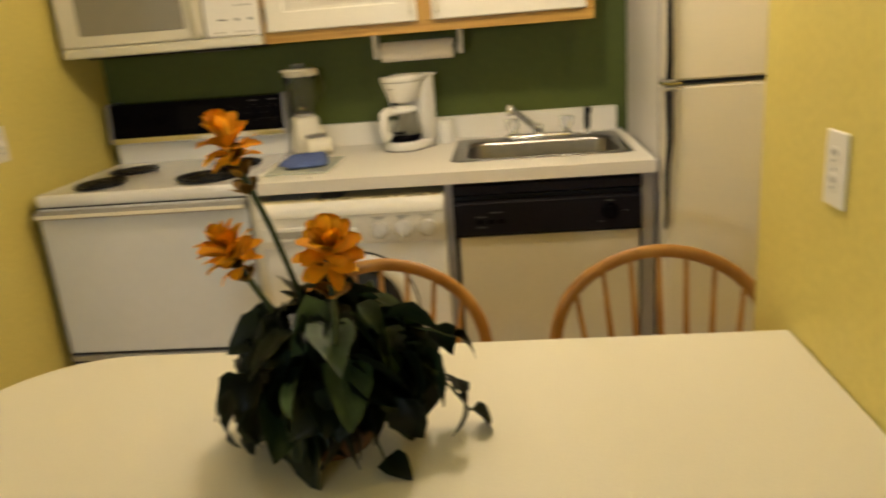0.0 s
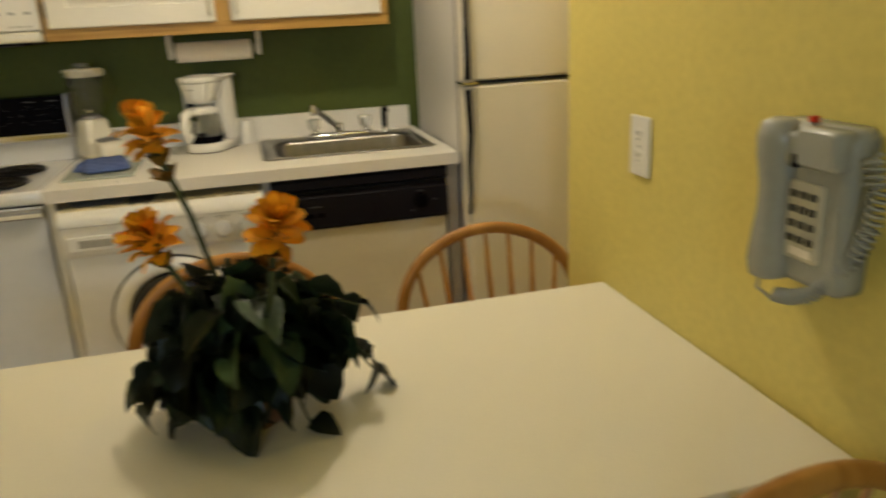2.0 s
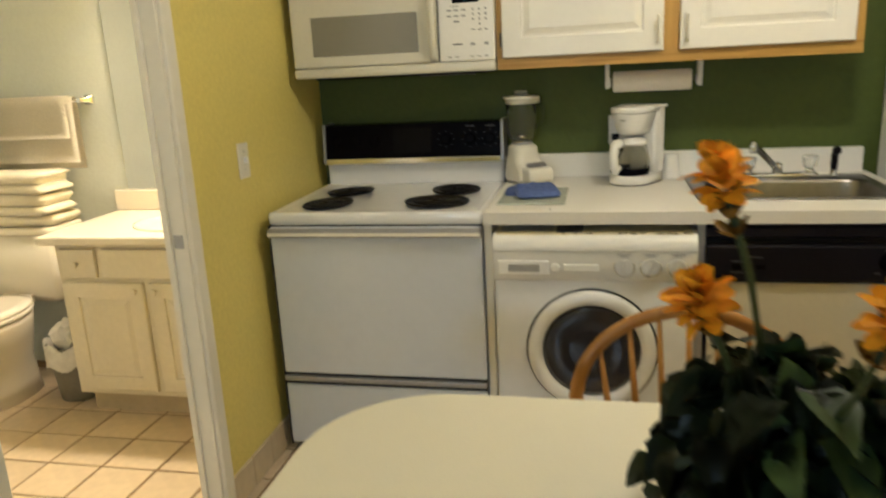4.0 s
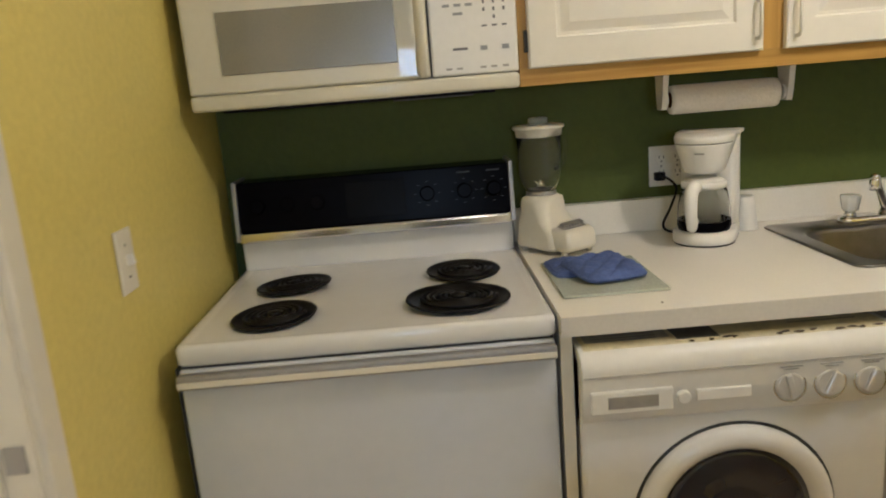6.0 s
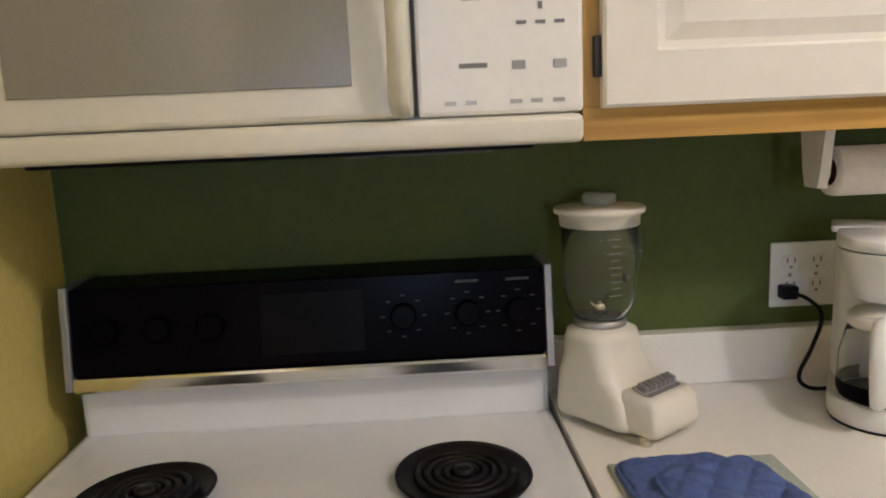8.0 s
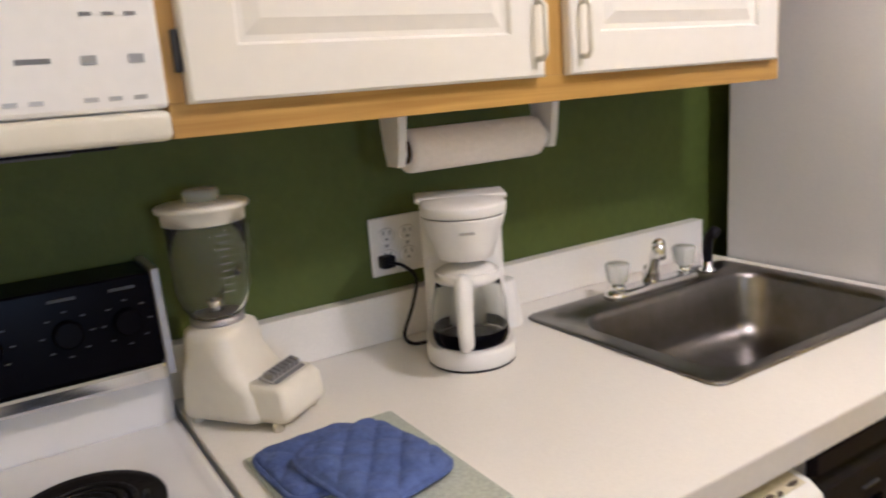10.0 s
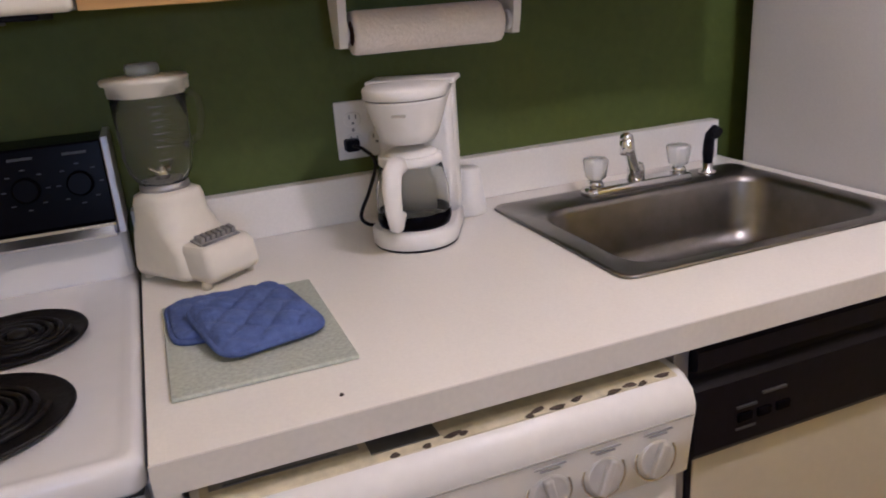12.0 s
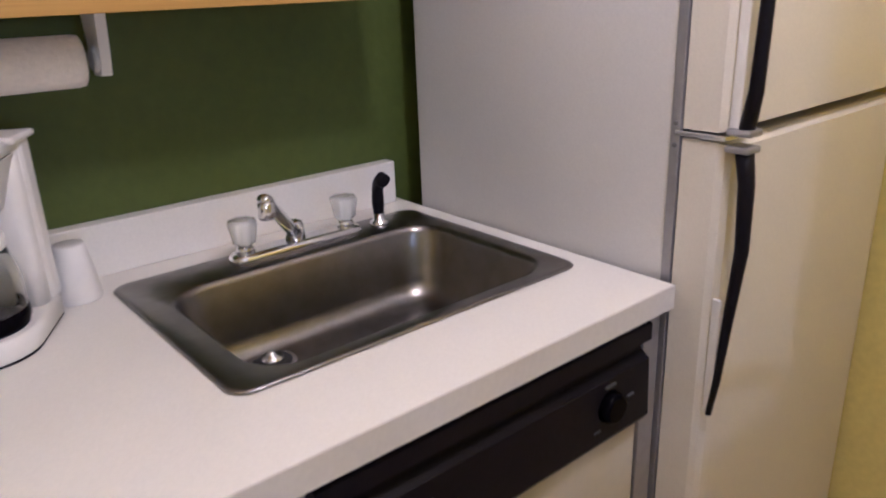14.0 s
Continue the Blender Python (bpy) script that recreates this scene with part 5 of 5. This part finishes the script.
def petal_mesh(name, material, length, width, cup_, seed):
    rnd = random.Random(seed)
    bm = bmesh.new()
    rows = []
    n = 6
    for i in range(n + 1):
        u = i / n
        w = width * (0.28 + 0.72 * math.sin(math.pi * min(1, u * 0.70 + 0.05)) ** 1.3) * (1 if u < 0.8 else 0.9 if u < 0.95 else 0.5)
        rows.append([bm.verts.new((length * u, s * w, cup_ * length * (u * u - 0.3 * u) + abs(s) * w * 0.3 + rnd.uniform(-1, 1) * 0.001)) for s in (-1, -0.4, 0.4, 1)])
    for a, b in zip(rows, rows[1:]):
        for k in range(3):
            bm.faces.new((a[k], a[k + 1], b[k + 1], b[k])).smooth = True
    bmesh.ops.solidify(bm, geom=bm.faces[:], thickness=0.0006)
    return finish(name, bm, material)


petals = [petal_mesh("petal", PETAL, 0.042, 0.0145, c, k) for k, c in enumerate((-0.45, -0.25, 0.05))]
bracts = [petal_mesh("bract", BRACT, 0.030, 0.011, 0.2, 9)]


def bloom(head, foot, size, seed, whorls):
    rnd = random.Random(seed)
    head, foot = Vector(head), Vector(foot)
    axis = (head - foot).normalized()
    mid = foot.lerp(head, 0.5) + Vector((0.006, -0.004, 0))
    part("flower_stem", tube([foot, mid, head], [0.0042, 0.0045, 0.005], 8), STEM, plant)
    turn = axis.to_track_quat("Z", "Y").to_matrix().to_4x4()
    for mesh_set, n, tilt, up, k in (((petals[0],), 5, -10, -0.012, 0.75), ((petals[0], petals[1]), 7, -24, -0.002, 0.95), ((petals[0], petals[1]), 7, -38, 0.009, 1.0), ((petals[1], petals[2]), 6, -56, 0.018, 0.95), ((petals[1], petals[2]), 4, -74, 0.024, 0.85)):
        for i in range(n):
            ob = new("petal", rnd.choice(mesh_set))
            ob.parent = plant
            m = Matrix.Translation(head - plant.location) @ turn @ pose(0, 0, up, 0, 0, 360 * i / n + rnd.uniform(-14, 14) + tilt) @ pose(0.004, 0, 0, rnd.uniform(-20, 20), tilt + rnd.uniform(-10, 10), 0)
            s = size * k * rnd.uniform(0.85, 1.1)
            ob.matrix_basis = m @ Matrix.Diagonal((s, s, s, 1))
    for w in range(whorls):
        at = head - axis * (0.012 + 0.024 * w)
        for i in range(5):
            ob = new("bract", bracts[0])
            ob.parent = plant
            m = Matrix.Translation(at - plant.location) @ turn @ pose(0, 0, 0, 0, 0, 72 * i + 30 * w + rnd.uniform(-10, 10)) @ pose(0.003, 0, 0, 0, -38 + rnd.uniform(-12, 12), 0)
            s = size * rnd.uniform(0.75, 1.0)
            ob.matrix_basis = m @ Matrix.Diagonal((s, s, s, 1))


bloom((-0.281, 1.03, 1.236), (-0.225, 1.06, 1.02), 1.0, 1, 3)
bloom((-0.300, 1.027, 1.090), (-0.25, 1.06, 0.95), 1.0, 2, 2)
bloom((-0.137, 0.900, 1.124), (-0.175, 1.00, 0.93), 0.98, 3, 3)

# ---- bathroom ----
VF, VT = 2.645, 0.792
va = thing("bathroom_vanity", (-2.17, 2.9, 0), "cream painted bathroom vanity with paneled doors", "vanity")
part("body", box(-2.60, -1.667, VF + 0.018, YN - 0.002, 0.10, 0.755, 0.002), VANITY, va)
part("toe_kick", box(-2.58, -1.667, VF + 0.07, VF + 0.09, 0, 0.10), BASETILE, va)
part("drawer", box(-2.575, -2.415, VF, VF + 0.018, 0.615, 0.735, 0.004), VANITY, va)
part("drawer", box(-2.385, -1.80, VF, VF + 0.018, 0.615, 0.735, 0.004), VANITY, va)
for a, b in ((-2.575, -2.215), (-2.185, -1.80)):
    d = part("door", raised_door(a, b, 0.125, 0.595, VF - 0.002, 0.019, 0.06), VANITY, va)
    kx = b - 0.03 if a < -2.5 else a + 0.03
    part("knob", turned(lathe(0, 0, [(0.006, 0), (0.006, 0.012), (0.014, 0.018), (0.012, 0.026)], 16), pose(kx, VF - 0.002, 0.565, 90, 0, 0)), VANITY, d)
part("knob", turned(lathe(0, 0, [(0.006, 0), (0.006, 0.012), (0.014, 0.018), (0.012, 0.026)], 16), pose(-2.495, VF, 0.675, 90, 0, 0)), VANITY, va)
vt = thing("bathroom_countertop", (-2.19, 2.9, 0.755), "white cultured-marble vanity top with an oval basin", "vanity top")
part("slab", box(-2.65, -1.667, VF - 0.03, YN - 0.002, 0.757, VT, 0.008), PORCELAIN, vt)
part("splash", box(-2.65, -1.667, YN - 0.025, YN - 0.0015, VT + 0.0005, VT + 0.095, 0.005), PORCELAIN, vt)
part("basin_rim", loft([ring(-2.12, 2.88, r, z, 40, r * 0.75) for r, z in ((0.235, VT), (0.232, VT + 0.008), (0.215, VT + 0.010), (0.20, VT + 0.004), (0.17, VT + 0.002))]), PORCELAIN, vt)
mi = thing("bathroom_mirror", (-2.15, YN, VT + 0.1), "frameless mirror held by small clips", "mirror")
part("glass", box(-2.585, -1.675, YN - 0.008, YN - 0.001, VT + 0.10, 1.765, 0.001), MIRROR, mi)
for cx in (-2.55, -2.46, -1.9):
    part("clip", box(cx - 0.012, cx + 0.012, YN - 0.016, YN - 0.001, 1.750, 1.780, 0.003), STRIP, mi)
vl = thing("vanity_light", (-2.15, YN, 1.86), "bathroom light bar with glowing globe bulbs", "wall lamp")
part("bar", box(-2.50, -1.80, YN - 0.03, YN - 0.001, 1.86, 1.96, 0.005), CHROME, vl)
for k in range(4):
    cx = -2.42 + k * 0.18
    part("bulb", turned(lathe(0, 0, [(0.015, 0), (0.018, 0.02), (0.042, 0.05), (0.05, 0.075), (0.042, 0.105), (0.015, 0.124)], 20), pose(cx, YN - 0.03, 1.91, 90, 0, 0)), BULB, vl)
tbar = thing("towel_bar", (-3.05, YN, 1.29), "chrome towel bar on the grey wall", "towel bar")
for cx in (-3.40, -2.715):
    part("post", turned(loft([rrect(0, 0, h, h, 0.006, z) for h, z in ((0.022, 0), (0.022, 0.012), (0.012, 0.02), (0.012, 0.075), (0.010, 0.08))]), pose(cx, YN, 1.305, 90, 0, 0)), CHROME, tbar)
part("rod", tube([(-3.40, YN - 0.065, 1.305), (-2.715, YN - 0.065, 1.305)], 0.008, 10), CHROME, tbar)


def hung_towel(x0, x1, ztop, zf, zb, yb):
    bm = bmesh.new()
    prof = [(-0.008, zb)] + [(-0.010, zb + (ztop - zb) * k / 6) for k in range(1, 6)] + [(-0.008, ztop + 0.004), (0.0, ztop + 0.012), (0.010, ztop + 0.004)] + [(0.014, ztop - (ztop - zf) * k / 8) for k in range(1, 9)]
    rows = []
    n = 16
    for i in range(n + 1):
        x = x0 + (x1 - x0) * i / n
        rows.append([Vector((x + 0.01 * (ztop - z) * math.sin(z * 9), yb - dy * 1.6 - 0.006 * math.sin(i * 0.9) * (ztop - z) * 3, z)) for dy, z in prof])
    out = bmesh.new()
    vs = [[out.verts.new(p) for p in r] for r in rows]
    for a, b in zip(vs, vs[1:]):
        for k in range(len(prof) - 1):
            out.faces.new((a[k], a[k + 1], b[k + 1], b[k])).smooth = True
    bmesh.ops.solidify(out, geom=out.faces[:], thickness=0.008)
    bm.free()
    return out


solid("hanging_towel", hung_towel(-3.34, -2.745, 1.312, 1.03, 1.00, YN - 0.065), TOWEL, "white terry bath towel hung on the bar", "towel", "bath towels")
solid("hanging_towel", hung_towel(-3.36, -2.775, 1.318, 1.14, 1.12, YN - 0.07), TOWEL, "white terry hand towel hung over a bath towel", "towel", "bath towels")

to = thing("toilet", (-3.09, 2.8, 0), "white porcelain toilet with the seat closed", "toilet")
part("tank", loft([rrect(-3.09, 3.055, hx, hy, 0.035, z, 6) for hx, hy, z in ((0.20, 0.085, 0.40), (0.225, 0.10, 0.43), (0.24, 0.108, 0.72))]), PORCELAIN, to)
part("tank_lid", loft([rrect(-3.09, 3.05, 0.25 - i, 0.117 - i, 0.035, z, 6) for i, z in ((0.004, 0.722), (0, 0.728), (0, 0.748), (0.01, 0.756))]), PORCELAIN, to)
part("bowl", loft([ring(-3.09, cy, rx, z, 36, ry) for cy, rx, ry, z in ((2.76, 0.12, 0.20, 0), (2.76, 0.11, 0.19, 0.08), (2.74, 0.115, 0.20, 0.18), (2.71, 0.16, 0.235, 0.28), (2.70, 0.185, 0.25, 0.37), (2.70, 0.185, 0.25, 0.395))]), PORCELAIN, to)
part("seat", loft([ring(-3.09, 2.70, rx, z, 36, ry) for rx, ry, z in ((0.185, 0.25, 0.397), (0.192, 0.257, 0.402), (0.192, 0.257, 0.415), (0.185, 0.25, 0.420))]), PORCELAIN, to)
part("lid", loft([ring(-3.09, 2.70, rx, z, 36, ry) for rx, ry, z in ((0.186, 0.251, 0.421), (0.190, 0.255, 0.426), (0.188, 0.253, 0.438), (0.15, 0.21, 0.444))]), PORCELAIN, to)
part("seat_hinge", box(-3.17, -3.01, 2.93, 2.96, 0.40, 0.44, 0.006), PORCELAIN, to)
part("flush_handle", box(-3.28, -3.21, 2.925, 2.945, 0.66, 0.675, 0.004), CHROME, to)
rt = random.Random(5)
z = 0.757
for k, h in enumerate((0.05, 0.045, 0.055, 0.045, 0.05)):
    bm = loft([rrect(-3.09 + rt.uniform(-0.02, 0.02), 3.05, 0.24 - i, 0.10 - i, 0.03, z + q * h, 6) for i, q in ((0.012, 0.02), (0, 0.25), (-0.003, 0.5), (0, 0.75), (0.014, 0.98))])
    turned(bm, Matrix.Translation((-3.09, 3.05, 0)) @ pose(0, 0, 0, 0, 0, rt.uniform(-5, 5)) @ Matrix.Translation((3.09, -3.05, 0)))
    solid("folded_towel", bm, TOWEL, "white folded terry towel stacked on the toilet tank", "towel", "bath towels")
    z += h

bn = thing("waste_bin", (-2.745, 2.84, 0), "small grey waste bin with a white liner", "bin")
part("can", lathe(-2.745, 2.84, [(0.085, 0), (0.088, 0.005), (0.115, 0.26), (0.112, 0.26), (0.085, 0.01), (0.02, 0.01)], 28), GREYBIN, bn)
lps = []
for q, (r, zz) in enumerate(((0.10, 0.20), (0.112, 0.262), (0.122, 0.268), (0.125, 0.23), (0.128, 0.17))):
    lps.append([Vector((-2.745 + r * (1 + 0.05 * math.sin(7 * a + q)) * math.cos(a), 2.84 + r * (1 + 0.05 * math.sin(5 * a + q)) * math.sin(a), zz + 0.014 * math.sin(6 * a))) for a in [i * 2 * math.pi / 40 for i in range(40)]])
part("liner", loft(lps, caps=(False, False)), LINER, bn, "crumpled white plastic liner")
bm = bmesh.new()
bmesh.ops.create_icosphere(bm, subdivisions=3, radius=0.08)
for v in bm.verts:
    v.co *= 1 + 0.35 * noise.noise(v.co * 22)
part("crumpled_paper", turned(bm, pose(-2.745, 2.84, 0.29)), LINER, bn, "crumpled paper waste")
ph_ = thing("toilet_paper_holder", (-2.605, 2.80, 0.60), "toilet paper holder on the vanity side", "paper holder")
part("bracket", box(-2.640, -2.599, 2.735, 2.750, 0.60, 0.64, 0.003), BLACKPLASTIC, ph_)
part("bracket", box(-2.640, -2.599, 2.870, 2.885, 0.60, 0.64, 0.003), BLACKPLASTIC, ph_)
part("paper", turned(lathe(0, 0, [(0.018, -0.055), (0.026, -0.055), (0.026, 0.055), (0.018, 0.055)], 20), pose(-2.632, 2.81, 0.62, 90, 0, 0)), PAPER, ph_)

# ceiling lamp over the kitchen
for (lx, ly, lz), watts in LIGHTS:
    cl = thing("ceiling_lamp", (lx, ly, 2.44), "round brass-rimmed ceiling lamp with a lit bulb", "ceiling lamp", "ceiling lamps")
    part("canopy", lathe(lx, ly, [(0.07, 2.425), (0.075, 2.4395)], 32), BRASS, cl)
    part("socket", lathe(lx, ly, [(0.02, lz + 0.085), (0.02, 2.425)], 16), BRASS, cl)

# ---- tiles ----
def tile_mesh(name, sx, sy, h, material):
    bm = box(-sx / 2, sx / 2, -sy / 2, sy / 2, -0.012, h)
    top = [e for e in bm.edges if all(v.co.z > 0 for v in e.verts)]
    bmesh.ops.bevel(bm, geom=top, offset=0.0025, segments=1, affect="EDGES")
    return finish(name, bm, material)


floor = bpy.data.objects["floor"]
TX, TYP = 0.228, 0.208
one_tile = tile_mesh("tile", TX - 0.009, TYP - 0.009, 0.0005, TILE)
rest = bmesh.new()
for i in range(-8, 15):
    for j in range(-27, 4):
        cx, cy = -2.01 + (i + 0.5) * TX, 2.484 + (j + 0.5) * TYP
        if not (-3.62 < cx < 1.30 and -3.05 < cy < 3.20):
            continue
        if cx < -0.95 and cy > 0.95:
            ob = new("tile", one_tile)
            ob.parent = floor
            ob.location = Vector((cx, cy, 0)) - floor.location
        else:
            box(cx - TX / 2 + 0.0045, cx + TX / 2 - 0.0045, cy - TYP / 2 + 0.0045, cy + TYP / 2 - 0.0045, -0.006, 0.0, bm=rest)
ob = part("floor_tiles", rest, TILE, floor)
tagged(ob, "beige square floor tiles", kind="stuff")

bb = thing("baseboard", (XL, 2.3, 0), "beige tile baseboard along the yellow wall", "baseboard", kind="structure")
for k in range(8):
    y0 = DOOR1 + 0.052 + k * 0.142
    part("tile", box(XL + 0.0005, XL + 0.011, y0, y0 + 0.138, 0.001, 0.112, 0.002), BASETILE, bb)
solid("threshold", box(XL - 0.068, XL + 0.005, DOOR0 + 0.02, DOOR1 - 0.02, 0.001, 0.013, 0.004), BASETILE, "pale stone threshold in the bathroom doorway", "threshold", kind="structure")
